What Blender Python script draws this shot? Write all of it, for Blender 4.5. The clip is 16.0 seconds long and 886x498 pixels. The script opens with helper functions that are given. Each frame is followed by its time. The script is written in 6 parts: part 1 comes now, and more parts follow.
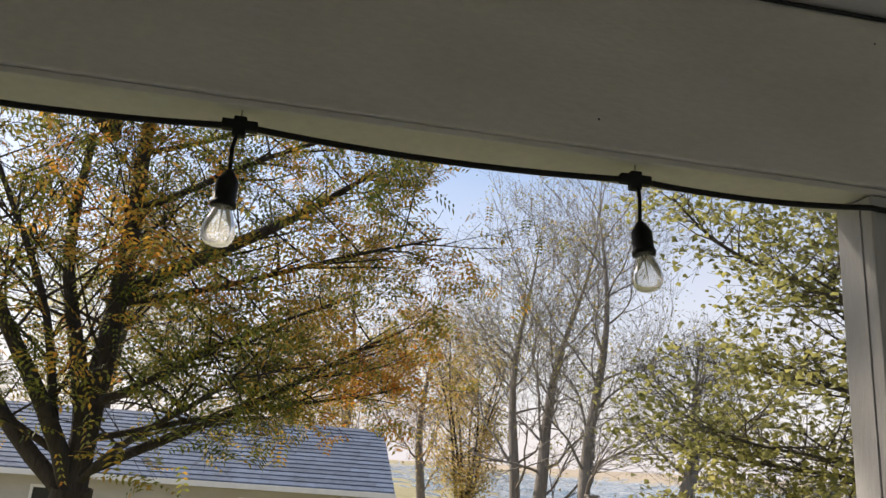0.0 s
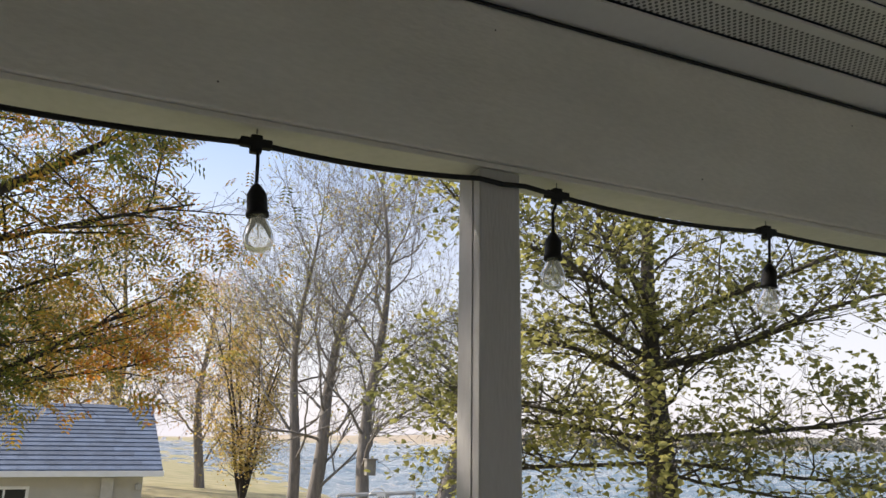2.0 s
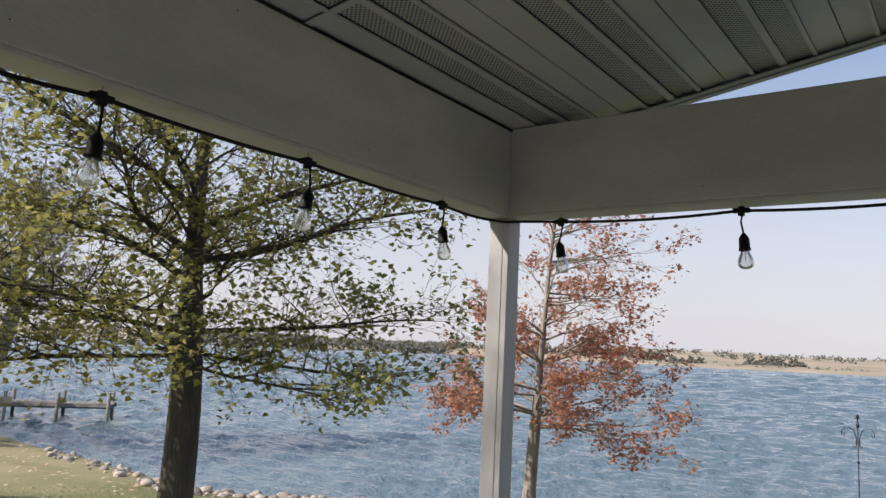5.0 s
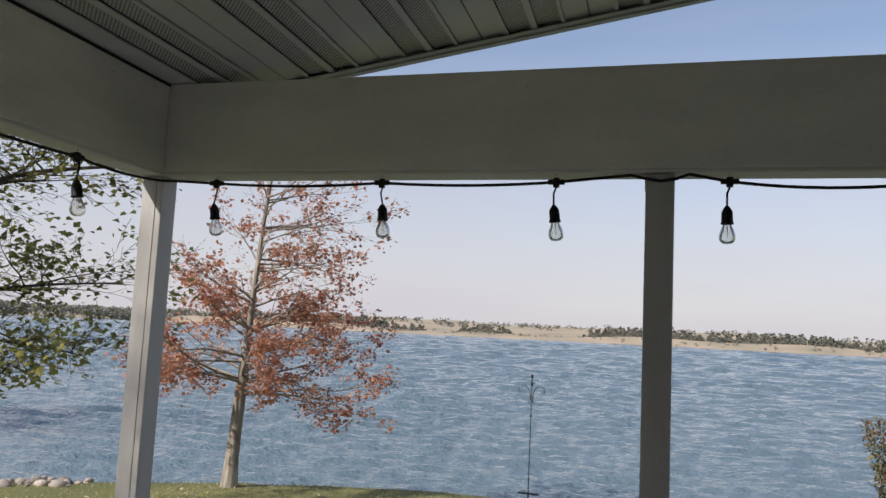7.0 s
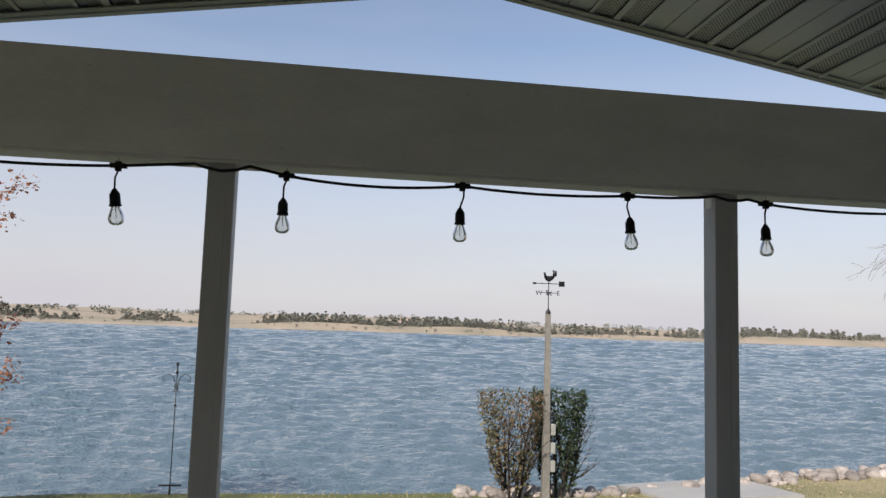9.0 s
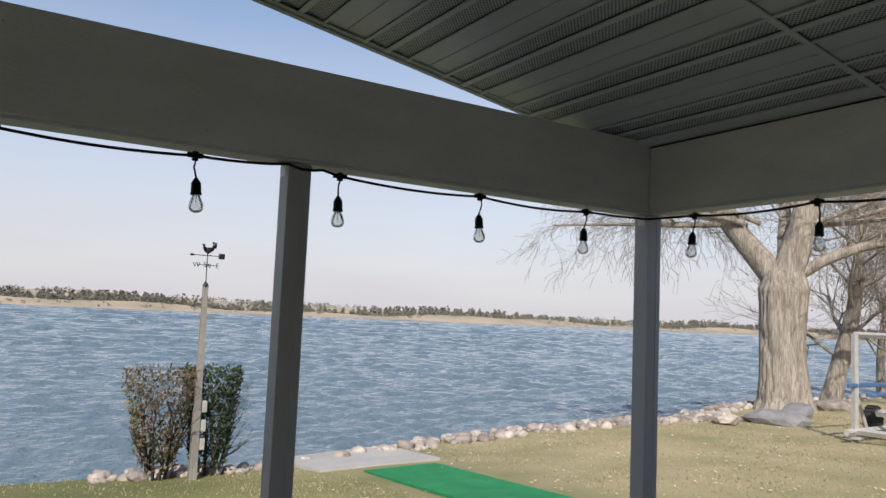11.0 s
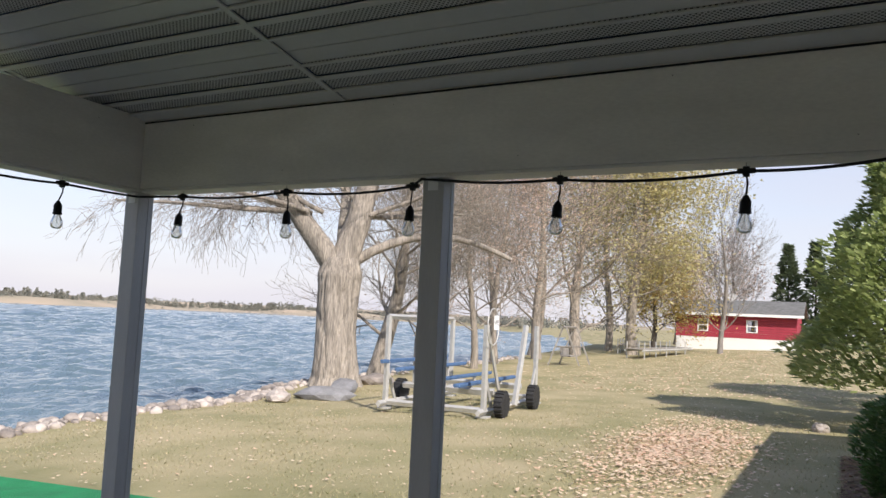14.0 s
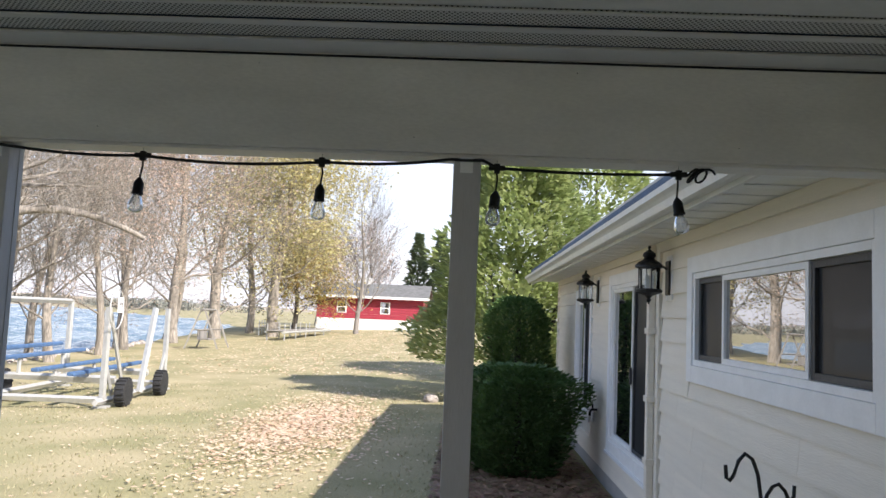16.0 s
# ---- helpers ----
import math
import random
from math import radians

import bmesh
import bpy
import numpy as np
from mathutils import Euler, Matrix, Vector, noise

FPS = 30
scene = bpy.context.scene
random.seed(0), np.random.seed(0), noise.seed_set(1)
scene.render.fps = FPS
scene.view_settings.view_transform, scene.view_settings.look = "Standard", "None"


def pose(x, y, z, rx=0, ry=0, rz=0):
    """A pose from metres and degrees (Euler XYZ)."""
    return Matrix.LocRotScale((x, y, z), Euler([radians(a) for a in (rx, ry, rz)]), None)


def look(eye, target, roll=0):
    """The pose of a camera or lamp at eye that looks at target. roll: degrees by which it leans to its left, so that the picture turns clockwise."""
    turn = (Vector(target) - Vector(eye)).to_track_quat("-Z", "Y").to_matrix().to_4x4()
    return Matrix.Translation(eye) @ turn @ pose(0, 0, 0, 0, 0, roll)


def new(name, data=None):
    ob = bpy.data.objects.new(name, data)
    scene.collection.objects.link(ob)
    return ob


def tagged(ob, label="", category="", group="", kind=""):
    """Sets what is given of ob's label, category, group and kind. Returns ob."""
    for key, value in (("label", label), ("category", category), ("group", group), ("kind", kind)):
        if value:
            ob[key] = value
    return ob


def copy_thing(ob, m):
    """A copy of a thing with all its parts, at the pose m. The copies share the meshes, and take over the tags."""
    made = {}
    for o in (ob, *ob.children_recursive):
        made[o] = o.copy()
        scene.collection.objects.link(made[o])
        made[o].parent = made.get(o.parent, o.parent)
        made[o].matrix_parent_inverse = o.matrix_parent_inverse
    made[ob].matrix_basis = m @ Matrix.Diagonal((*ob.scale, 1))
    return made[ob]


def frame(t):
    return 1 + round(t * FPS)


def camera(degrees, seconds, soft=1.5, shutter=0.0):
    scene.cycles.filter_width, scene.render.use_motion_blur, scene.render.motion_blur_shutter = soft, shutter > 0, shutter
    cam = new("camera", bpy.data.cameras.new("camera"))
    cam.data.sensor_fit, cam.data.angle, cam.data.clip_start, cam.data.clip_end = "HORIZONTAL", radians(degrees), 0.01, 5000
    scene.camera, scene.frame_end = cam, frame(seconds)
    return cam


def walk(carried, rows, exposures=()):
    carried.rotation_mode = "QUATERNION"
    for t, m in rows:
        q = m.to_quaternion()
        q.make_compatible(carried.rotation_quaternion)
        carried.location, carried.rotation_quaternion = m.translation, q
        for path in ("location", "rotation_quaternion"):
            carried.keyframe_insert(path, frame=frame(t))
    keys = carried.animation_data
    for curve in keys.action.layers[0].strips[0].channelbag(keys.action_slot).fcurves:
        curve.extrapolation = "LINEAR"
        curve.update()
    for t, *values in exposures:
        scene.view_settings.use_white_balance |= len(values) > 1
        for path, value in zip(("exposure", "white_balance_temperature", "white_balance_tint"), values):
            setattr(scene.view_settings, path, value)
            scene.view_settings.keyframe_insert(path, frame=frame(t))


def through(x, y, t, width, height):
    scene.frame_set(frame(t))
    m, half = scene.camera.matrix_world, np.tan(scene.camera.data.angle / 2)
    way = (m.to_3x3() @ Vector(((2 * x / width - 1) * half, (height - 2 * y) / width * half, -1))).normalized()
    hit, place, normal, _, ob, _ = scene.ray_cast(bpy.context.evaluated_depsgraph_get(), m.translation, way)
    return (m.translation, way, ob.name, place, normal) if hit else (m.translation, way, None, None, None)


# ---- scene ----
cam = camera(60.13, 16.0)
PATH = [
    (0, (-0.652, -0.855, 1.64), (-2.555, -0.555, 2.177), 4.31),
    (0.5, (-0.622, -0.774, 1.64), (-2.5, -0.303, 2.141), 3.70),
    (1, (-0.599, -0.716, 1.635), (-2.45, -0.138, 2.125), 2.70),
    (1.5, (-0.572, -0.657, 1.631), (-2.39, 0.023, 2.115), 2.04),
    (2, (-0.535, -0.594, 1.63), (-2.292, 0.23, 2.114), 0.90),
    (2.5, (-0.46, -0.542, 1.624), (-2.143, 0.434, 2.086), 0.4),
    (3, (-0.454, -0.453, 1.618), (-2.075, 0.648, 2.018), -0.22),
    (3.5, (-0.458, -0.326, 1.615), (-1.958, 0.953, 1.956), 0.17),
    (3.7, (-0.462, -0.281, 1.622), (-1.899, 1.069, 1.955), 0.62),
    (5.8, (-0.093, 0.033, 1.612), (-1.024, 1.79, 1.831), 3.47),
    (6, (-0.073, 0.036, 1.615), (-0.922, 1.834, 1.829), 3.55),
    (6.5, (-0.026, 0.035, 1.614), (-0.704, 1.905, 1.825), 3.33),
    (7, (0.024, 0.05, 1.612), (-0.504, 1.967, 1.824), 2.82),
    (7.5, (0.102, 0.062, 1.614), (-0.242, 2.022, 1.82), 2.53),
    (8, (0.195, 0.045, 1.616), (0.076, 2.031, 1.822), 2.36),
    (8.5, (0.297, 0.001, 1.62), (0.388, 1.988, 1.83), 1.92),
    (9, (0.396, -0.044, 1.619), (0.694, 1.923, 1.828), 1.78),
    (9.5, (0.502, -0.048, 1.614), (1.031, 1.87, 1.811), 1.18),
    (9.7, (0.561, -0.036, 1.613), (1.205, 1.847, 1.809), 1.28),
    (11.8, (0.933, -0.178, 1.598), (2.148, 1.401, 1.767), 2.78),
    (12, (0.953, -0.198, 1.598), (2.227, 1.335, 1.766), 2.75),
    (12.5, (0.992, -0.238, 1.597), (2.393, 1.181, 1.756), 2.58),
    (13, (1.071, -0.28, 1.606), (2.599, 1.001, 1.766), 2.60),
    (13.5, (1.094, -0.357, 1.613), (2.744, 0.76, 1.783), 2.40),
    (14, (1.125, -0.409, 1.618), (2.886, 0.522, 1.799), 2.66),
    (14.5, (1.147, -0.477, 1.625), (3.008, 0.231, 1.818), 2.80),
    (15, (1.154, -0.538, 1.625), (3.078, -0.028, 1.822), 2.65),
    (15.5, (1.151, -0.593, 1.623), (3.123, -0.319, 1.812), 2.61),
    (16, (1.127, -0.629, 1.621), (3.118, -0.566, 1.797), 2.43),
]
EXPOSURES = [(0.0, 0.55, 7100, 15), (2.0, 0.66, 6800, 15), (3.5, 0.5, 6600, 15), (5.8, 0.15, 6600, 14), (7.0, 0.1, 6600, 14), (9.5, 0.1, 6600, 13), (12.5, 0.25, 6550, 14), (14.5, 0.58, 6450, 15), (16.0, 1.0, 6350, 14)]
walk(cam, [(t, look(eye, target, roll)) for t, eye, target, roll in PATH], EXPOSURES)

# ---- sky and sun ----
SUN_TO = Vector((-0.75, -0.96, 1.0)).normalized()
world = bpy.data.worlds.new("sky")
scene.world = world
world.use_nodes = True
wn, wl = world.node_tree.nodes, world.node_tree.links
sky = wn.new("ShaderNodeTexSky")
sky.sky_type = "NISHITA"
sky.sun_disc = False
sky.sun_elevation = math.asin(SUN_TO.z)
sky.sun_rotation = math.atan2(SUN_TO.x, SUN_TO.y)
sky.air_density, sky.dust_density, sky.ozone_density = 1.0, 0.7, 1.0
# thin autumn haze: whiter towards the horizon, with faint streaks of high cloud
co, sep, haze = wn.new("ShaderNodeTexCoord"), wn.new("ShaderNodeSeparateXYZ"), wn.new("ShaderNodeValToRGB")
wl.new(co.outputs["Generated"], sep.inputs[0]), wl.new(sep.outputs[2], haze.inputs[0])
haze.color_ramp.elements[0].position, haze.color_ramp.elements[0].color = 0.0, (0.95, 0.95, 0.95, 1)
haze.color_ramp.elements[1].position, haze.color_ramp.elements[1].color = 0.75, (0.1, 0.1, 0.1, 1)
mid = haze.color_ramp.elements.new(0.2)
mid.color = (0.58, 0.58, 0.58, 1)
high = haze.color_ramp.elements.new(0.36)
high.color = (0.14, 0.14, 0.14, 1)
mp, cloud, add = wn.new("ShaderNodeMapping"), wn.new("ShaderNodeTexNoise"), wn.new("ShaderNodeMath")
mp.inputs["Scale"].default_value = (1.2, 1.2, 7.0)
cloud.inputs["Scale"].default_value, cloud.inputs["Detail"].default_value = 2.2, 6
wl.new(co.outputs["Generated"], mp.inputs[0]), wl.new(mp.outputs[0], cloud.inputs[0])
add.operation, add.use_clamp = "MULTIPLY_ADD", True
add.inputs[1].default_value = 0.35
soft = wn.new("ShaderNodeMath")
soft.operation, soft.inputs[1].default_value = "SUBTRACT", 0.17
wl.new(haze.outputs[0], soft.inputs[0])
wl.new(cloud.outputs[0], add.inputs[0]), wl.new(soft.outputs[0], add.inputs[2])
veil = wn.new("ShaderNodeMix")
veil.data_type = "RGBA"
veil.inputs[7].default_value = (4.2, 4.2, 4.55, 1)
wl.new(add.outputs[0], veil.inputs[0]), wl.new(sky.outputs[0], veil.inputs[6])
wl.new(veil.outputs[2], wn["Background"].inputs[0])
wn["Background"].inputs[1].default_value = 0.14
sun_data = bpy.data.lights.new("sun", "SUN")
sun_data.energy, sun_data.angle, sun_data.color = 4.6, radians(0.6), (1.0, 0.94, 0.84)
sun = new("sun", sun_data)
sun.matrix_world = look(SUN_TO * 60, (0, 0, 0))


# ---- materials ----
def mat(name, base, rough=0.7, metal=0.0, vary=0.15, scale=8.0, bump=0.15, fine=60.0, stretch=(1, 1, 1), second=None, spec=0.5, rand=0.0, grime=0.12):
    """Two scales of variation over a base colour, with bump; second: a colour that shows through in patches; rand: variation piece by piece."""
    m = bpy.data.materials.new(name)
    m.use_nodes = True
    nt = m.node_tree
    n, l = nt.nodes, nt.links
    b = n["Principled BSDF"]
    b.inputs["Roughness"].default_value, b.inputs["Metallic"].default_value = rough, metal
    b.inputs["Specular IOR Level"].default_value = spec
    co = n.new("ShaderNodeTexCoord")
    mp = n.new("ShaderNodeMapping")
    mp.inputs["Scale"].default_value = stretch
    l.new(co.outputs["Object"], mp.inputs[0])
    big, small = n.new("ShaderNodeTexNoise"), n.new("ShaderNodeTexNoise")
    big.inputs["Scale"].default_value, small.inputs["Scale"].default_value = scale, fine
    big.inputs["Detail"].default_value, small.inputs["Detail"].default_value = 5, 4
    l.new(mp.outputs[0], big.inputs[0]), l.new(mp.outputs[0], small.inputs[0])
    lo = [c * (1 - vary) for c in base]
    hi = [min(1, c * (1 + vary)) for c in base]
    ramp = n.new("ShaderNodeValToRGB")
    ramp.color_ramp.elements[0].position, ramp.color_ramp.elements[1].position = 0.3, 0.7
    ramp.color_ramp.elements[0].color, ramp.color_ramp.elements[1].color = (*lo, 1), (*(second or hi), 1)
    l.new(big.outputs[0], ramp.inputs[0])
    mix = n.new("ShaderNodeMix")
    mix.data_type, mix.blend_type = "RGBA", "MULTIPLY"
    mix.inputs[0].default_value = 1.0
    r2 = n.new("ShaderNodeValToRGB")
    r2.color_ramp.elements[0].position, r2.color_ramp.elements[1].position = 0.25, 0.75
    v = 1 - grime
    r2.color_ramp.elements[0].color, r2.color_ramp.elements[1].color = (v, v, v, 1), (1, 1, 1, 1)
    l.new(small.outputs[0], r2.inputs[0])
    l.new(ramp.outputs[0], mix.inputs[6]), l.new(r2.outputs[0], mix.inputs[7])
    out = mix.outputs[2]
    if rand:
        info, geo = n.new("ShaderNodeObjectInfo"), n.new("ShaderNodeNewGeometry")
        add, hsv = n.new("ShaderNodeMath"), n.new("ShaderNodeHueSaturation")
        add.operation = "ADD"
        l.new(info.outputs["Random"], add.inputs[0]), l.new(geo.outputs["Random Per Island"], add.inputs[1])
        fr, mr = n.new("ShaderNodeMath"), n.new("ShaderNodeMapRange")
        fr.operation = "FRACT"
        l.new(add.outputs[0], fr.inputs[0]), l.new(fr.outputs[0], mr.inputs[0])
        mr.inputs[3].default_value, mr.inputs[4].default_value = 1 - rand, 1 + rand
        l.new(mr.outputs[0], hsv.inputs["Value"]), l.new(out, hsv.inputs["Color"])
        out = hsv.outputs[0]
    l.new(out, b.inputs["Base Color"])
    if bump:
        bp = n.new("ShaderNodeBump")
        bp.inputs["Strength"].default_value, bp.inputs["Distance"].default_value = bump, 0.02
        l.new(small.outputs[0], bp.inputs["Height"]), l.new(bp.outputs[0], b.inputs["Normal"])
    return m


def leaf_mat(name, cols, through=0.45, patch_scale=1.1, mixed=0.4):
    """Leaves: one of several colours leaf by leaf, with light coming through."""
    m = bpy.data.materials.new(name)
    m.use_nodes = True
    n, l = m.node_tree.nodes, m.node_tree.links
    b = n["Principled BSDF"]
    b.inputs["Roughness"].default_value = 0.55
    geo, ramp = n.new("ShaderNodeNewGeometry"), n.new("ShaderNodeValToRGB")
    ramp.color_ramp.interpolation = "LINEAR"
    while len(ramp.color_ramp.elements) < len(cols):
        ramp.color_ramp.elements.new(0.5)
    for i, c in enumerate(cols):
        ramp.color_ramp.elements[i].position = i / max(1, len(cols) - 1)
        ramp.color_ramp.elements[i].color = (*c, 1)
    patch, wide, mixf = n.new("ShaderNodeTexNoise"), n.new("ShaderNodeMapRange"), n.new("ShaderNodeMix")
    patch.inputs["Scale"].default_value, patch.inputs["Detail"].default_value = patch_scale, 3
    l.new(geo.outputs["Position"], patch.inputs[0]), l.new(patch.outputs[0], wide.inputs[0])
    wide.inputs[1].default_value, wide.inputs[2].default_value = 0.32, 0.68
    mixf.inputs[0].default_value = mixed
    l.new(wide.outputs[0], mixf.inputs[2]), l.new(geo.outputs["Random Per Island"], mixf.inputs[3])
    l.new(mixf.outputs[0], ramp.inputs[0])
    l.new(ramp.outputs[0], b.inputs["Base Color"])
    tr, mx = n.new("ShaderNodeBsdfTranslucent"), n.new("ShaderNodeMixShader")
    l.new(ramp.outputs[0], tr.inputs[0])
    mx.inputs[0].default_value = through
    l.new(b.outputs[0], mx.inputs[1]), l.new(tr.outputs[0], mx.inputs[2])
    l.new(mx.outputs[0], n["Material Output"].inputs[0])
    return m


def glass_mat(name, tint=(1, 1, 1), rough=0.0, caught_light=0.0):
    """Thin clear glass: see-through with a mirror sheen; any white mixed in stands for caught light."""
    m = bpy.data.materials.new(name)
    m.use_nodes = True
    n, l = m.node_tree.nodes, m.node_tree.links
    n.remove(n["Principled BSDF"])
    t, g, mx, fr = n.new("ShaderNodeBsdfTransparent"), n.new("ShaderNodeBsdfGlossy"), n.new("ShaderNodeMixShader"), n.new("ShaderNodeFresnel")
    t.inputs[0].default_value = (*tint, 1)
    g.inputs["Roughness"].default_value = rough
    fr.inputs[0].default_value = 1.5
    l.new(fr.outputs[0], mx.inputs[0]), l.new(t.outputs[0], mx.inputs[1]), l.new(g.outputs[0], mx.inputs[2])
    out = mx.outputs[0]
    if caught_light:
        tr, mm = n.new("ShaderNodeBsdfTranslucent"), n.new("ShaderNodeMixShader")
        tr.inputs[0].default_value = (0.95, 0.95, 0.93, 1)
        mm.inputs[0].default_value = caught_light
        l.new(out, mm.inputs[1]), l.new(tr.outputs[0], mm.inputs[2])
        out = mm.outputs[0]
    l.new(out, n["Material Output"].inputs[0])
    return m


def pane_mat(name, base, shine, spec=0.5):
    """Coated window glass before a dark room."""
    m = bpy.data.materials.new(name)
    m.use_nodes = True
    n, l = m.node_tree.nodes, m.node_tree.links
    b = n["Principled BSDF"]
    b.inputs["Base Color"].default_value, b.inputs["Roughness"].default_value, b.inputs["Specular IOR Level"].default_value = (*base, 1), 0.05 if spec > 0.2 else 0.35, spec
    g, mx = n.new("ShaderNodeBsdfGlossy"), n.new("ShaderNodeMixShader")
    g.inputs["Roughness"].default_value = 0.01
    mx.inputs[0].default_value = shine
    l.new(b.outputs[0], mx.inputs[1]), l.new(g.outputs[0], mx.inputs[2])
    l.new(mx.outputs[0], n["Material Output"].inputs[0])
    return m


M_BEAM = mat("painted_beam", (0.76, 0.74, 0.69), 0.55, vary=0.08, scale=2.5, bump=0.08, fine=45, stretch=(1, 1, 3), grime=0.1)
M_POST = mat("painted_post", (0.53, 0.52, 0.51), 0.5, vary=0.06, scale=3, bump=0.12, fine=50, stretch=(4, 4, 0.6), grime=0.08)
M_SOFFIT = mat("soffit_metal", (0.6, 0.6, 0.58), 0.42, vary=0.04, scale=2, bump=0.03, grime=0.05)
M_FASCIA = mat("fascia_metal", (0.42, 0.42, 0.4), 0.4, vary=0.05, grime=0.06)
M_BLACK = mat("black_rubber", (0.012, 0.012, 0.013), 0.6, vary=0.2, bump=0.1, spec=0.3)
M_IRON = mat("black_iron", (0.015, 0.015, 0.016), 0.45, metal=0.3, vary=0.3, bump=0.2, fine=90)
M_STEEL = mat("screw_steel", (0.4, 0.4, 0.38), 0.35, metal=0.9)
# clear bulbs: white is mixed in for the glints they catch
M_BULB = glass_mat("bulb_glass", (0.97, 0.97, 0.95), caught_light=0.22)
M_FILAMENT = mat("filament_tube", (0.75, 0.72, 0.6), 0.4, bump=0)
M_CLEAR = glass_mat("lantern_glass", (0.92, 0.94, 0.94))
M_SIDING = mat("cream_siding", (0.8, 0.74, 0.63), 0.6, vary=0.04, scale=3, bump=0.25, fine=40, stretch=(0.4, 1, 6), rand=0.02, grime=0.07)
M_TRIM = mat("white_trim", (0.84, 0.84, 0.83), 0.45, vary=0.04, bump=0.05, grime=0.05)
M_GUTTER = mat("gutter_metal", (0.74, 0.73, 0.69), 0.38, vary=0.05, grime=0.08)
M_PANE = pane_mat("window_glass", (0.01, 0.012, 0.014), 0.62)
M_SCREEN = mat("dark_screen", (0.02, 0.021, 0.023), 0.5, vary=0.25, scale=4, bump=0.3, fine=300)
M_DARKPANE = pane_mat("screened_glass", (0.03, 0.032, 0.035), 0.02, 0.12)
M_CONCRETE = mat("concrete", (0.42, 0.41, 0.39), 0.85, vary=0.12, scale=1.5, bump=0.3, fine=80, grime=0.2)
M_SLAB = mat("porch_slab", (0.5, 0.48, 0.45), 0.85, vary=0.12, scale=1.5, bump=0.3, fine=80, grime=0.2)
M_TURF = mat("green_turf", (0.01, 0.29, 0.1), 0.9, vary=0.2, scale=3, bump=0.8, fine=200, grime=0.3)
M_ROCK = mat("field_stone", (0.4, 0.35, 0.31), 0.85, vary=0.35, scale=3, bump=0.5, fine=25, rand=0.4, grime=0.25)
M_BOULDER = mat("grey_boulder", (0.24, 0.24, 0.245), 0.85, vary=0.25, scale=2, bump=0.6, fine=18, grime=0.3)
M_BARK = mat("grey_bark", (0.11, 0.095, 0.08), 0.95, vary=0.3, scale=3, bump=1.0, fine=14, stretch=(3, 3, 0.5), grime=0.45)
M_DARKBARK = mat("dark_bark", (0.055, 0.045, 0.038), 0.95, vary=0.3, scale=4, bump=1.0, fine=16, stretch=(3, 3, 0.5), grime=0.4)
M_PALEBARK = mat("pale_bark", (0.42, 0.37, 0.31), 0.95, vary=0.3, scale=2, bump=1.0, fine=9, stretch=(3, 3, 0.35), grime=0.68)
M_SILVERBARK = mat("silver_bark", (0.25, 0.225, 0.2), 0.95, vary=0.25, scale=4, bump=0.7, fine=18, stretch=(3, 3, 0.5), grime=0.35)
M_ALU = mat("aluminium", (0.55, 0.54, 0.51), 0.5, metal=0.35, vary=0.1, bump=0.1, grime=0.15)
M_BLUE = mat("blue_carpet", (0.07, 0.14, 0.27), 0.85, vary=0.2, bump=0.4)
M_TYRE = mat("tyre", (0.02, 0.02, 0.021), 0.75, vary=0.3, bump=0.4)
M_GREYWOOD = mat("weathered_wood", (0.3, 0.28, 0.25), 0.9, vary=0.2, scale=4, bump=0.6, fine=40, stretch=(1, 1, 0.3), rand=0.12, grime=0.3)
M_SHINGLE = mat("blue_grey_shingle", (0.1, 0.14, 0.21), 0.85, vary=0.2, scale=3, bump=0.6, fine=60, rand=0.22, grime=0.3)
M_GREYROOF = mat("grey_roof", (0.16, 0.16, 0.155), 0.95, vary=0.2, scale=3, bump=0.5, spec=0.2)
M_PALEWALL = mat("pale_house_wall", (0.56, 0.54, 0.48), 0.7, vary=0.06, scale=2)
M_REDWALL = mat("red_siding", (0.36, 0.035, 0.06), 0.65, vary=0.1, scale=2, rand=0.05)
M_WHITEWALL = mat("white_block", (0.78, 0.78, 0.76), 0.7, vary=0.04)
M_LITTER = leaf_mat("fallen_leaf", [(0.66, 0.49, 0.35), (0.74, 0.5, 0.36), (0.8, 0.66, 0.5), (0.58, 0.38, 0.26), (0.78, 0.68, 0.42)], 0.25)
M_MULCH = leaf_mat("mulch", [(0.1, 0.05, 0.035), (0.17, 0.085, 0.055), (0.3, 0.19, 0.12), (0.07, 0.04, 0.03)], 0.1)
M_BLADE = leaf_mat("grass_blade", [(0.3, 0.3, 0.14), (0.42, 0.38, 0.22), (0.52, 0.45, 0.3), (0.25, 0.27, 0.11)], 0.45)
L_LOCUST = leaf_mat("locust_leaf", [(0.05, 0.08, 0.02), (0.1, 0.14, 0.03), (0.26, 0.26, 0.05), (0.6, 0.34, 0.05), (0.62, 0.19, 0.04)], 0.5, 0.7, 0.4)
L_COTTON = leaf_mat("poplar_leaf", [(0.1, 0.11, 0.04), (0.24, 0.24, 0.08), (0.42, 0.4, 0.13), (0.56, 0.49, 0.18)], 0.55)
L_YELLOW = leaf_mat("yellow_leaf", [(0.62, 0.44, 0.12), (0.68, 0.48, 0.18), (0.46, 0.4, 0.1), (0.58, 0.32, 0.12)], 0.5)
L_RUST = leaf_mat("rust_leaf", [(0.36, 0.12, 0.075), (0.52, 0.24, 0.15), (0.6, 0.33, 0.22), (0.27, 0.085, 0.055)], 0.45)
L_TAN = leaf_mat("tan_leaf", [(0.6, 0.51, 0.44), (0.64, 0.46, 0.35), (0.53, 0.46, 0.41)], 0.5)
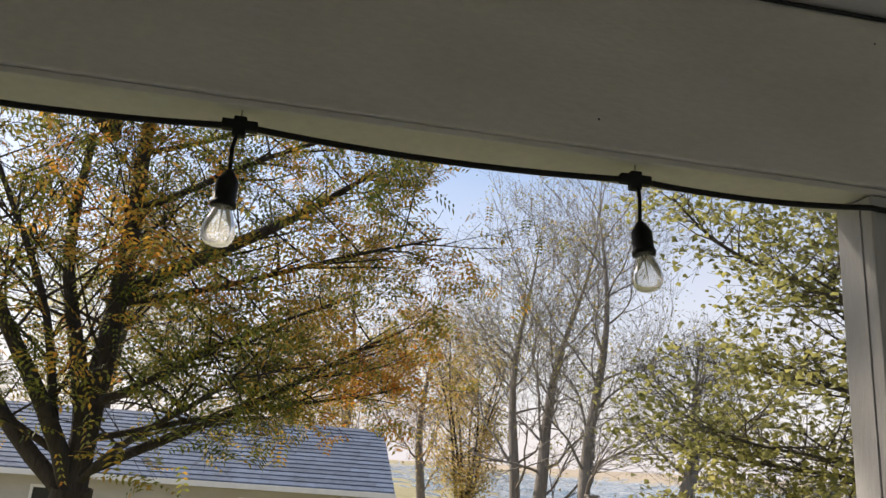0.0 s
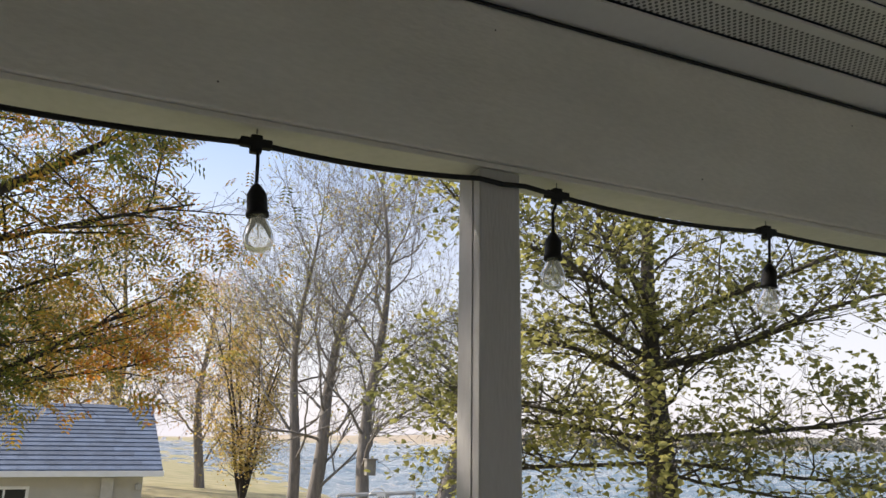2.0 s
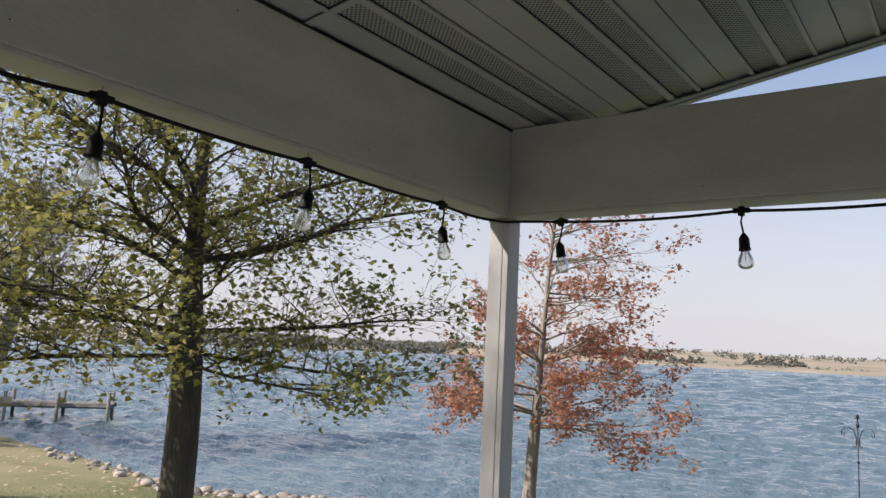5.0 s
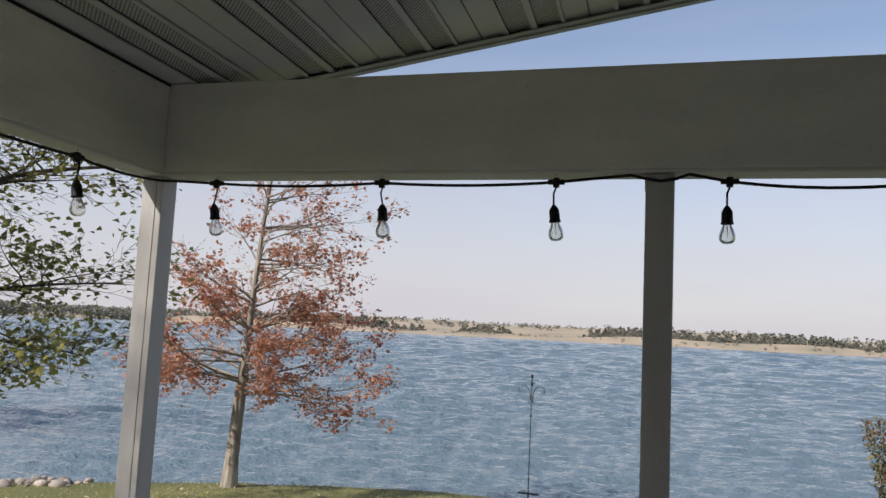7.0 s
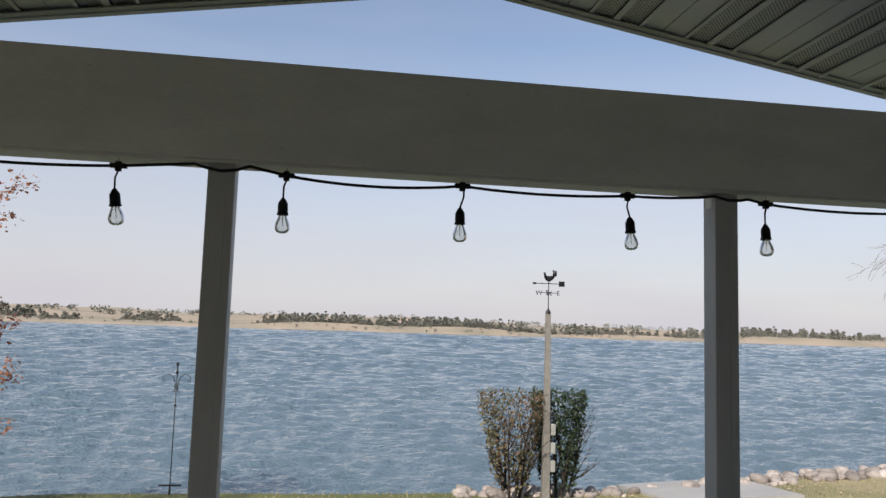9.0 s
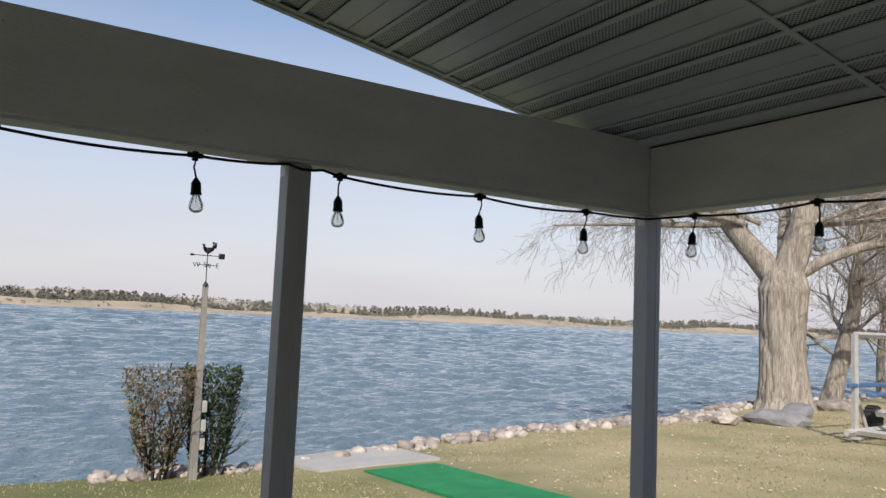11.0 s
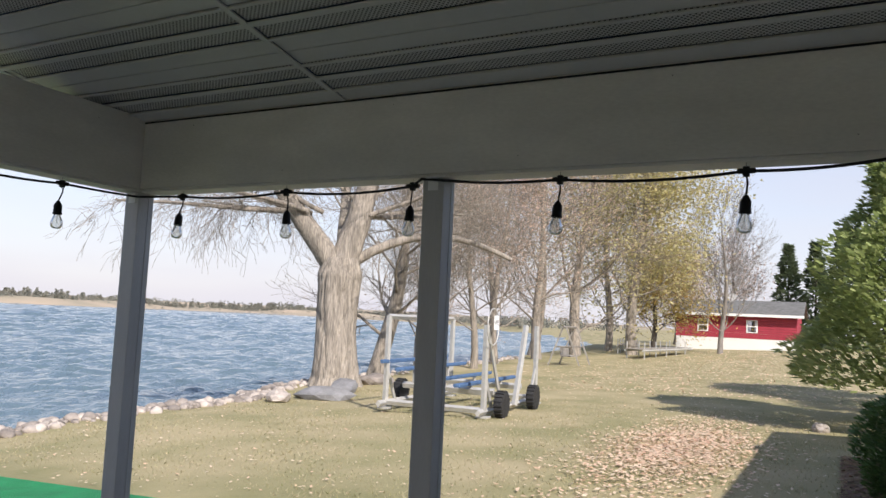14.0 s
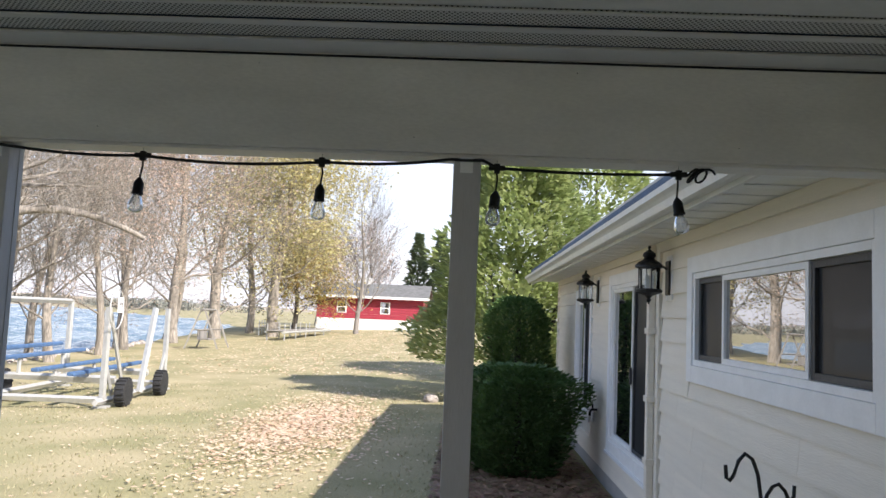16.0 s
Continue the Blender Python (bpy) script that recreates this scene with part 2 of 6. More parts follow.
L_GOLD = leaf_mat("gold_green_leaf", [(0.32, 0.33, 0.14), (0.52, 0.48, 0.23), (0.66, 0.57, 0.3), (0.38, 0.38, 0.17)], 0.5)
L_CEDAR = leaf_mat("cedar_spray", [(0.21, 0.27, 0.1), (0.33, 0.39, 0.15), (0.44, 0.47, 0.22)], 0.45)
L_ARBOR = leaf_mat("arborvitae_spray", [(0.06, 0.13, 0.04), (0.1, 0.18, 0.055), (0.15, 0.23, 0.07)], 0.35)
L_SPRUCE = leaf_mat("spruce_needles", [(0.11, 0.15, 0.09), (0.18, 0.22, 0.12)], 0.3)
L_SHRUB = leaf_mat("shrub_leaf", [(0.08, 0.09, 0.04), (0.2, 0.12, 0.07), (0.12, 0.11, 0.05), (0.28, 0.23, 0.09)], 0.35)
L_SHRUBG = leaf_mat("shrub_green_leaf", [(0.03, 0.05, 0.02), (0.05, 0.075, 0.025)], 0.3)
# distance haze is mixed into these greyed greens
L_FAR = leaf_mat("far_woods", [(0.12, 0.14, 0.115), (0.16, 0.175, 0.14), (0.23, 0.205, 0.165), (0.13, 0.15, 0.12)], 0.2)


# ---- mesh helpers ----
def data_mesh(name, verts, faces, material, smooth=False):
    me = bpy.data.meshes.new(name)
    me.from_pydata(verts, [], faces)
    me.materials.append(material)
    if smooth:
        me.polygons.foreach_set("use_smooth", [True] * len(me.polygons))
    me.update()
    return me


def part(name, bm, material, parent=None, label="", smooth=False):
    """Links a bmesh (or ready mesh) as one mesh object under a thing or a part."""
    if isinstance(bm, bmesh.types.BMesh):
        me = bpy.data.meshes.new(name)
        bm.to_mesh(me)
        bm.free()
        me.materials.append(material)
        if smooth:
            me.polygons.foreach_set("use_smooth", [True] * len(me.polygons))
    else:
        me = bm
    ob = new(name, me)
    ob.parent = parent
    return tagged(ob, label)


def thing(name, at, label, category, group="", kind="", turn=0):
    e = new(name)
    e.empty_display_size = 0.1
    e.matrix_world = pose(*at, 0, 0, turn)
    return tagged(e, label, category, group, kind)


def add_box(bm, lo, hi, bevel=0.0):
    r = bmesh.ops.create_cube(bm, size=1)
    vs = r["verts"]
    for v in vs:
        v.co = [lo[i] + (v.co[i] + 0.5) * (hi[i] - lo[i]) for i in range(3)]
    if bevel:
        bmesh.ops.bevel(bm, geom=list({e for v in vs for e in v.link_edges}), offset=bevel, segments=2, affect="EDGES", profile=0.6)
    return bm


def box(lo, hi, bevel=0.0):
    return add_box(bmesh.new(), lo, hi, bevel)


def sweep(verts, faces, pts, radii, sides=6, cap=True):
    """Appends a tube along pts to verts and faces."""
    base = len(verts)
    pts = [Vector(p) for p in pts]
    ref = Vector((0.31, 0.17, 0.93))
    for i, p in enumerate(pts):
        d = (pts[min(i + 1, len(pts) - 1)] - pts[max(i - 1, 0)]).normalized()
        if abs(d.dot(ref)) > 0.95:
            ref = Vector((0.9, 0.3, 0.1))
        u = d.cross(ref).normalized()
        w = d.cross(u)
        r = radii[i] if hasattr(radii, "__len__") else radii
        for k in range(sides):
            a = 2 * math.pi * k / sides
            verts.append(p + (u * math.cos(a) + w * math.sin(a)) * r)
    for i in range(len(pts) - 1):
        for k in range(sides):
            a, b = base + i * sides + k, base + i * sides + (k + 1) % sides
            faces.append((a, b, b + sides, a + sides))
    if cap:
        faces.append(tuple(base + k for k in range(sides))[::-1])
        faces.append(tuple(base + (len(pts) - 1) * sides + k for k in range(sides)))


def tube(pts, radii, sides=6, material=M_BLACK, name="tube", smooth=True):
    v, f = [], []
    sweep(v, f, pts, radii, sides)
    return data_mesh(name, v, f, material, smooth)


def lathe(profile, sides=16):
    """A turned shape about z from (radius, height) pairs."""
    bm = bmesh.new()
    rings = []
    for r, z in profile:
        rings.append([bm.verts.new((r * math.cos(2 * math.pi * k / sides), r * math.sin(2 * math.pi * k / sides), z)) for k in range(sides)])
    for a, b in zip(rings, rings[1:]):
        for k in range(sides):
            bm.faces.new((a[k], a[(k + 1) % sides], b[(k + 1) % sides], b[k]))
    bm.faces.new(rings[0][::-1])
    bm.faces.new(rings[-1])
    return bm


# ---- the lie of the land ----
WATER_Z, WAVE, SLOPE_WAVE = -1.7, 2.4, 0.1
BANK = ((-400, 620), (-330, 300), (-250, 60), (-60, 15), (-24, 11.4), (-18, 10.2), (-10.5, 8.2), (-7, 10.9), (-4.5, 11.9), (0, 12.3), (3, 12.2), (6, 12.3), (9, 12.5), (12, 12.2), (15, 12.4), (19, 14.3), (36, 15.2), (60, 18), (130, 30), (400, 200), (700, 600))


def bank_y(x):
    return float(np.interp(x, [b[0] for b in BANK], [b[1] for b in BANK]))


def lawn_z(x, y):
    w = min(1, max(0, (x - 5) / 7))
    slope = 0.08 * (1 - w) + 0.035 * w
    z = -0.15 - slope * min(11, max(0, y - 2.5))
    return z - 0.035 * min(18, max(0, -x - 4)) + 0.012 * min(50, max(0, x - 20))


def ground_z(x, y):
    d = y - bank_y(x)
    z = lawn_z(x, min(y, bank_y(x)))
    if d > 0:
        z -= 2.4 * min(1, d / 3.2)
    far = y - (545 + 10 * math.sin(x * 0.013) + 6 * math.sin(x * 0.04 + 1))
    if far > -20:
        rise = 3.4 + 1.5 * math.sin(x * 0.017 + 0.7) + 0.9 * math.sin(x * 0.051 + 2.0)
        z = -4 + min(1, (far + 20) / 22) * 2.9 + rise * min(1, max(0, far - 2) / 26)
        z += max(0, min(1, (far - 60) / 400)) * (7 + 4 * math.sin(x * 0.0034 + 1.2) + 2 * math.sin(x * 0.011) + (5 if x < -40 else 0))
    return z


# ---- ground, water, far shore ----
def spread(lo, hi, step, far, grow=1.18):
    mid = list(np.arange(lo, hi + step / 2, step))
    out, s = [], step
    x = hi
    while x < far:
        s *= grow
        x += s
        out.append(min(x, far))
    left, s, x = [], step, lo
    while x > -far:
        s *= grow
        x -= s
        left.append(max(x, -far))
    return left[::-1] + mid + out


def build_ground():
    xs, ys = spread(-32, 46, 0.6, 4000), spread(-8, 22, 0.4, 4000)
    ys = sorted(set(ys) | set(np.arange(510, 640, 5.0)))
    xs = sorted(set(xs) | set(np.arange(-900, 1201, 14.0)))
    verts, faces = [], []
    for y in ys:
        for x in xs:
            wob = 0.02 * noise.noise((x * 0.7, y * 0.7, 0)) if abs(x) < 60 and abs(y) < 60 else 0
            verts.append((x, y, ground_z(x, y) + wob))
    w = len(xs)
    for j in range(len(ys) - 1):
        for i in range(w - 1):
            a = j * w + i
            faces.append((a, a + 1, a + 1 + w, a + w))
    m = mat("lawn_and_shore", (0.15, 0.18, 0.05), 0.95, vary=0.25, scale=0.35, bump=0.9, fine=26, second=(0.28, 0.28, 0.09), grime=0.45)
    n, l = m.node_tree.nodes, m.node_tree.links
    b = n["Principled BSDF"]
    src = b.inputs["Base Color"].links[0].from_socket
    geo, sep = n.new("ShaderNodeNewGeometry"), n.new("ShaderNodeSeparateXYZ")
    l.new(geo.outputs["Position"], sep.inputs[0])
    dry, far = n.new("ShaderNodeMapRange"), n.new("ShaderNodeMapRange")
    dry.inputs[1].default_value, dry.inputs[2].default_value = 3.0, 9.0
    dry.inputs[4].default_value = 0.9
    far.inputs[1].default_value, far.inputs[2].default_value = 120.0, 300.0
    l.new(sep.outputs[0], dry.inputs[0]), l.new(sep.outputs[1], far.inputs[0])
    west, both = n.new("ShaderNodeMapRange"), n.new("ShaderNodeMath")
    west.inputs[1].default_value, west.inputs[2].default_value, west.inputs[4].default_value = -8.0, -15.0, 0.75
    both.operation = "MAXIMUM"
    l.new(sep.outputs[0], west.inputs[0]), l.new(dry.outputs[0], both.inputs[0]), l.new(west.outputs[0], both.inputs[1])
    m1, m2 = n.new("ShaderNodeMix"), n.new("ShaderNodeMix")
    m1.data_type = m2.data_type = "RGBA"
    straw, sand = n.new("ShaderNodeValToRGB"), n.new("ShaderNodeValToRGB")
    for ramp, sc, c0, c1 in ((straw, 0.7, (0.255, 0.235, 0.115), (0.39, 0.325, 0.195)), (sand, 0.02, (0.43, 0.34, 0.25), (0.28, 0.25, 0.18))):
        t = n.new("ShaderNodeTexNoise")
        t.inputs["Scale"].default_value, t.inputs["Detail"].default_value = sc, 6
        l.new(geo.outputs["Position"], t.inputs[0]), l.new(t.outputs[0], ramp.inputs[0])
        ramp.color_ramp.elements[0].position, ramp.color_ramp.elements[1].position = 0.35, 0.65
        ramp.color_ramp.elements[0].color, ramp.color_ramp.elements[1].color = (*c0, 1), (*c1, 1)
    l.new(both.outputs[0], m1.inputs[0]), l.new(src, m1.inputs[6]), l.new(straw.outputs[0], m1.inputs[7])
    l.new(far.outputs[0], m2.inputs[0]), l.new(m1.outputs[2], m2.inputs[6]), l.new(sand.outputs[0], m2.inputs[7])
    l.new(m2.outputs[2], b.inputs["Base Color"])
    tagged(new("ground", data_mesh("ground", verts, faces, m, True)), "autumn lawn of green and straw-coloured grass by a lake", "ground", kind="structure")


def build_water():
    m = bpy.data.materials.new("lake_water")
    m.use_nodes = True
    n, l = m.node_tree.nodes, m.node_tree.links
    b = n["Principled BSDF"]
    b.inputs["Base Color"].default_value = (0.105, 0.155, 0.185, 1)
    b.inputs["Roughness"].default_value, b.inputs["IOR"].default_value = 0.03, 1.33
    geo, sep = n.new("ShaderNodeNewGeometry"), n.new("ShaderNodeSeparateXYZ")
    l.new(geo.outputs["Position"], sep.inputs[0])

    def calc(op, a, c):
        q = n.new("ShaderNodeMath")
        q.operation = op
        for k, val in enumerate((a, c)):
            if isinstance(val, (int, float)):
                q.inputs[k].default_value = val
            else:
                l.new(val, q.inputs[k])
        return q.outputs[0]

    # ripples too small for the mesh, growing with the run from the shore
    run = calc("MAXIMUM", sep.outputs[1], 8.0)
    along, across = calc("DIVIDE", sep.outputs[0], run), calc("LOGARITHM", run, math.e)
    last = None
    for u, w, height in ((46.0, 60.0, 0.0026), (110.0, 120.0, 0.0014)):
        com, t, bp = n.new("ShaderNodeCombineXYZ"), n.new("ShaderNodeTexNoise"), n.new("ShaderNodeBump")
        l.new(calc("MULTIPLY", along, u), com.inputs[0])
        l.new(calc("ADD", calc("MULTIPLY", across, w), calc("MULTIPLY", along, u * 0.12)), com.inputs[1])
        t.inputs["Scale"].default_value, t.inputs["Detail"].default_value, t.inputs["Roughness"].default_value = 1.0, 2.5, 0.55
        t.inputs["Distortion"].default_value = 0.4
        l.new(com.outputs[0], t.inputs[0])
        l.new(calc("MULTIPLY", calc("MULTIPLY", t.outputs[0], run), height), bp.inputs["Height"])
        bp.inputs["Strength"].default_value, bp.inputs["Distance"].default_value = 1.0, WAVE
        if last:
            l.new(last.outputs[0], bp.inputs["Normal"])
        last = bp
    l.new(last.outputs[0], b.inputs["Normal"])
    # wind waves: a fan of rows that widen with the distance from the house, lifted by many crossing wave trains
    ang, rad = np.radians(np.arange(-108, 96.1, 0.27)), 7.5 * 1.009 ** np.arange(0, 506)
    R, A = np.meshgrid(rad, ang, indexing="ij")
    X, Y = R * np.sin(A), R * np.cos(A)
    Z = np.zeros_like(R)
    rng = np.random.default_rng(12)
    for length in np.geomspace(0.2, 14.0, 120):
        phase, head = rng.uniform(0, 2 * np.pi), rng.normal(0.1, 0.42)
        k = 2 * np.pi / length
        fine = np.clip(length / (0.009 * R) / 2.4 - 0.7, 0, 1) * np.clip(R / (17.0 * length) - 0.5, 0, 1)
        wob = 1.3 * np.sin(X / (length * 1.7) + phase * 3) + 1.1 * np.sin(X / (length * 0.83) + Y / (length * 3.1) + phase * 5)
        s = np.sin(k * (X * np.sin(head) + Y * np.cos(head)) + phase + wob)
        gust = 0.7 + 0.5 * np.sin(X / (length * 3.1) + Y / (length * 9.7) + phase * 2)
        Z += SLOPE_WAVE / k * fine * gust * (s + 0.25 * np.cos(2 * np.arcsin(np.clip(s, -1, 1))))
    cols = len(ang)
    verts = np.stack([X, Y, WATER_Z + Z], -1).reshape(-1, 3).tolist()
    verts += [(1.35 * 3 * p[0], 1.35 * 3 * p[1], WATER_Z) for p in verts[-cols:]]
    faces = [(j * cols + i, (j + 1) * cols + i, (j + 1) * cols + i + 1, j * cols + i + 1) for j in range(len(rad)) for i in range(cols - 1)]
    tagged(new("water", data_mesh("water", verts, faces, m, True)), "blue-green rippled lake water reaching the far shore", "lake", kind="structure")


def clump_faces(verts, faces, c, r, n, size, rng, squash=1.0):
    """Small leaf-like triangles scattered through a rounded clump."""
    for _ in range(n):
        d = Vector((rng.gauss(0, 1), rng.gauss(0, 1), rng.gauss(0, 1))).normalized() * (r * rng.random() ** 0.4)
        p = c + Vector((d.x, d.y, d.z * squash))
        u = Vector((rng.gauss(0, 1), rng.gauss(0, 1), rng.gauss(0, 1))).normalized() * size
        w = u.orthogonal().normalized() * size * (0.5 + rng.random())
        i = len(verts)
        verts += [p - u, p + w * 0.6, p + u, p - w * 0.6]
        faces.append((i, i + 1, i + 2, i + 3))


def build_far_shore():
    rng = random.Random(5)
    v, f = [], []

    def wood(x, y, h, width, n, size):
        z = ground_z(x, y) - 0.4
        for k in range(4):
            clump_faces(v, f, Vector((x + rng.gauss(0, width * 0.25), y, z + h * (0.16 + 0.22 * k))), max(0.9, width * (0.62 - 0.12 * k)), n, size, rng, 0.8)

    x = -620.0
    while x < 1150:
        dense = 0.45 + 0.45 * math.sin(x * 0.019 + 0.6) + 0.35 * math.sin(x * 0.057 + 2.2) + 0.2 * math.sin(x * 0.13)
        dense += 0.45 if x > 40 else 0.2 if x > -60 else 0.0
        if dense > rng.random() * 0.9:
            # a wood stands in a belt behind the beach, with a taller row at its back
            tall = 0.55 + 0.45 * min(1, max(0, dense))
            wood(x, 578 + rng.random() * 14, (3.2 + 2.6 * rng.random()) * tall, 3.2, 20, 0.7)
            wood(x + rng.uniform(-3, 3), 602 + rng.random() * 22, (6.2 + 3.2 * rng.random()) * tall, 3.8, 28, 0.8)
            if rng.random() < 0.1:
                wood(x, 600, 10.5, 1.8, 22, 0.7)
        x += 1.3 + rng.random() * 1.3
    for _ in range(420):
        x, y = rng.uniform(-560, 1000), rng.uniform(552, 576)
        clump_faces(v, f, Vector((x, y, ground_z(x, y) + 0.7)), 1.3 + rng.random(), 10, 0.6, rng, 0.7)
    for _ in range(500):
        x, y = rng.uniform(-700, 1100), rng.uniform(760, 960)
        clump_faces(v, f, Vector((x, y, ground_z(x, y) + 2)), 4.5, 14, 1.3, rng, 0.6)
    for _ in range(240):
        x = rng.uniform(230, 480)
        y = bank_y(x) - rng.random() ** 2 * 40 - 2
        clump_faces(v, f, Vector((x, y, ground_z(x, y) + 1.6)), 2.8, 34, 0.5, rng, 0.8)
    for i in range(520):
        x = -420 - rng.random() * 300 if i % 3 else -300 - rng.random() * 120
        y = bank_y(x) - rng.random() * 60 - 3
        clump_faces(v, f, Vector((x, y, ground_z(x, y) + 3)), 4.5, 30, 1.0, rng)
    tagged(new("far_woods", data_mesh("far_woods", v, f, L_FAR)), "distant belt of autumn woods along the far lake shore", "trees", kind="stuff")


# ---- the porch ----
XA, XC, YB = -1.745, 3.57, 2.49
BEAM_LO, BEAM_HI, BEAM_T, CEIL_Z = 2.138, 2.484, 0.125, (2.477, 2.459)
WALL_Y = -2.23
RIDGE_X, SLOPE = (XA + XC) / 2, 0.165


def build_porch():
    floor = box((XA - 0.25, WALL_Y + 0.004, -0.35), (XC + 0.25, YB + 0.3, 0.0), 0.01)
    part("floor", floor, M_SLAB)
    tagged(bpy.data.objects["floor"], "grey concrete porch slab", "floor", kind="structure")
    for i, (lo, hi) in enumerate((((XA - BEAM_T, WALL_Y + 0.01, BEAM_LO), (XA, YB - 0.003, BEAM_HI)), ((XC, WALL_Y + 0.01, BEAM_LO), (XC + BEAM_T, YB - 0.003, BEAM_HI)), ((XA - BEAM_T, YB, BEAM_LO), (XC + BEAM_T, YB + BEAM_T, BEAM_HI + 0.004)))):
        e = thing("porch_beam", ((lo[0] + hi[0]) / 2, (lo[1] + hi[1]) / 2, lo[2]), "painted off-white boxed beam carrying the porch roof", "beam", "porch beams")
        off = Vector(e.matrix_world.translation)
        part("face_board", box(Vector(lo) - off + Vector((0, 0, 0.012)), Vector(hi) - off, 0.004), M_BEAM, e)
        part("bottom_board", box(Vector((lo[0] + 0.008, lo[1] + 0.008, lo[2])) - off, Vector((hi[0] - 0.008, hi[1] - 0.008, lo[2] + 0.011)) - off, 0.002), M_BEAM, e)
        for k in range(9):
            a = (k + 0.4) / 9
            along = 1 if i < 2 else 0
            q = [0, 0, BEAM_LO + (0.06 if k % 2 else 0.29)]
            q[along] = lo[along] + a * (hi[along] - lo[along])
            q[1 - along] = {0: XA + 0.001, 1: XC - 0.001, 2: YB - 0.001}[i]
            b = bmesh.new()
            bmesh.ops.create_uvsphere(b, u_segments=6, v_segments=4, radius=0.0018)
            bmesh.ops.translate(b, verts=b.verts, vec=Vector(q) - off)
            part("nail_head", b, M_BLACK, e)
    posts = [(XA - 0.048, 0.094), (XA - 0.048, YB + 0.052), (0.043, YB + 0.052), (1.81, YB + 0.052), (XC + 0.052, YB + 0.052), (XC + 0.052, 0.94), (XC + 0.052, -0.618)]
    first = None
    for x, y in posts:
        if first is None:
            e = first = thing("porch_post", (x, y, 0), "square off-white painted wooden porch post", "post", "porch posts")
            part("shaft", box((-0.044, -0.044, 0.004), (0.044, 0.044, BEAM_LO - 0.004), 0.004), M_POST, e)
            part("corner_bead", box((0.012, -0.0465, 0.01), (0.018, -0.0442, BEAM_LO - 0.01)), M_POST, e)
            b = box((-0.0465, -0.02, BEAM_LO - 0.05), (-0.0442, 0.022, BEAM_LO - 0.004), 0.001)
            add_box(b, (-0.075, -0.02, BEAM_LO - 0.0065), (-0.0465, 0.022, BEAM_LO - 0.004))
            part("angle_bracket", b, M_TRIM, e)
        else:
            copy_thing(first, pose(x, y, 0))
    # sloped soffit ceiling: ribs, vented strips and smooth strips run towards the lake
    front, back, seam = YB + 0.2, WALL_Y + 0.01, 1.36
    cos = 1 / math.hypot(1, SLOPE)
    bm, vent = bmesh.new(), bmesh.new()

    def strip(target, side, s0, s1, y0, y1, lift, thick=0.006):
        vs = []
        for s in (s0, s1):
            for y in (y0, y1):
                for t in (lift, lift + thick):
                    x = XA + s * cos if side == 0 else XC - s * cos
                    vs.append(target.verts.new((x, y, CEIL_Z[side] + s * (SLOPE * (RIDGE_X - XA) + CEIL_Z[0] - CEIL_Z[side]) / run + t)))
        a, b, c, d, e2, f2, g2, h2 = vs
        for q in ((a, c, g2, e2), (b, f2, h2, d), (a, b, d, c), (e2, g2, h2, f2), (a, e2, f2, b), (c, d, h2, g2)):
            target.faces.new(q)

    run = (RIDGE_X - XA) / cos
    for side in (0, 1):
        for y0, y1 in ((back, seam - 0.012), (seam + 0.012, front)):
            s = 0.0
            while s < run - 0.01:
                for w, kind in ((0.085, "flat"), (0.012, "rib"), (0.085, "vent"), (0.022, "rib"), (0.085, "vent"), (0.012, "rib"), (0.085, "flat"), (0.005, "gap")):
                    s1 = min(s + w, run)
                    if s1 - s > 0.001:
                        if kind == "vent":
                            strip(vent, side, s, s1, y0, y1, 0.012)
                        elif kind != "gap":
                            strip(bm, side, s, s1, y0, y1, 0.010 if kind == "flat" else 0.0)
                        else:
                            strip(bm, side, s, s1, y0, y1, 0.02)
                    s = s1
        strip(bm, side, 0, run, seam - 0.012, seam + 0.012, 0.001)
    me = bpy.data.meshes.new("ceiling")
    n_plain = len(bm.faces)
    tmp = bpy.data.meshes.new("vents")
    vent.to_mesh(tmp)
    bm.from_mesh(tmp)
    bm.faces.ensure_lookup_table()
    for i, f in enumerate(bm.faces):
        f.material_index = 0 if i < n_plain else 1
    bm.to_mesh(me)
    bm.free(), vent.free()
    bpy.data.meshes.remove(tmp)
    me.materials.append(M_SOFFIT), me.materials.append(M_VENT)
    tagged(new("ceiling", me), "grey-beige vented metal soffit ceiling on a low gable", "ceiling", kind="structure")
    # roof deck over it, rake boards at the open gable
    roof = thing("porch_roof", (RIDGE_X, 0, CEIL_Z[0]), "low gable porch roof with metal rake trim", "roof")
    for side in (0, 1):
        sx = -1 if side == 0 else 1
        half = RIDGE_X - XA + BEAM_T + 0.1
        top = SLOPE * (RIDGE_X - XA)

        def slab(x0, x1, y0, y1, z0, z1):
            b = bmesh.new()
            vs = [b.verts.new((sx * x, y, top - SLOPE * x + z)) for x in (x0, x1) for y in (y0, y1) for z in (z0, z1)]
            a, b2, c, d, e2, f2, g2, h2 = vs
            for q in ((a, c, g2, e2), (b2, f2, h2, d), (a, b2, d, c), (e2, g2, h2, f2), (a, e2, f2, b2), (c, d, h2, g2)):
                b.faces.new(q)
            bmesh.ops.recalc_face_normals(b, faces=b.faces)
            return b

        part("deck", slab(0.0, half, WALL_Y - 0.4, front + 0.035, 0.035, 0.15), M_SHINGLE, roof)
        part("rake_board", slab(0.0, half, front + 0.002, front + 0.03, -0.013, 0.033), M_FASCIA, roof)
        part("soffit_channel", slab(0.0, half - BEAM_T - 0.1, front - 0.03, front + 0.0, -0.007, -0.003), M_FASCIA, roof)
    # black line laid in for the shadow where soffit meets beams
    v, f = [], []
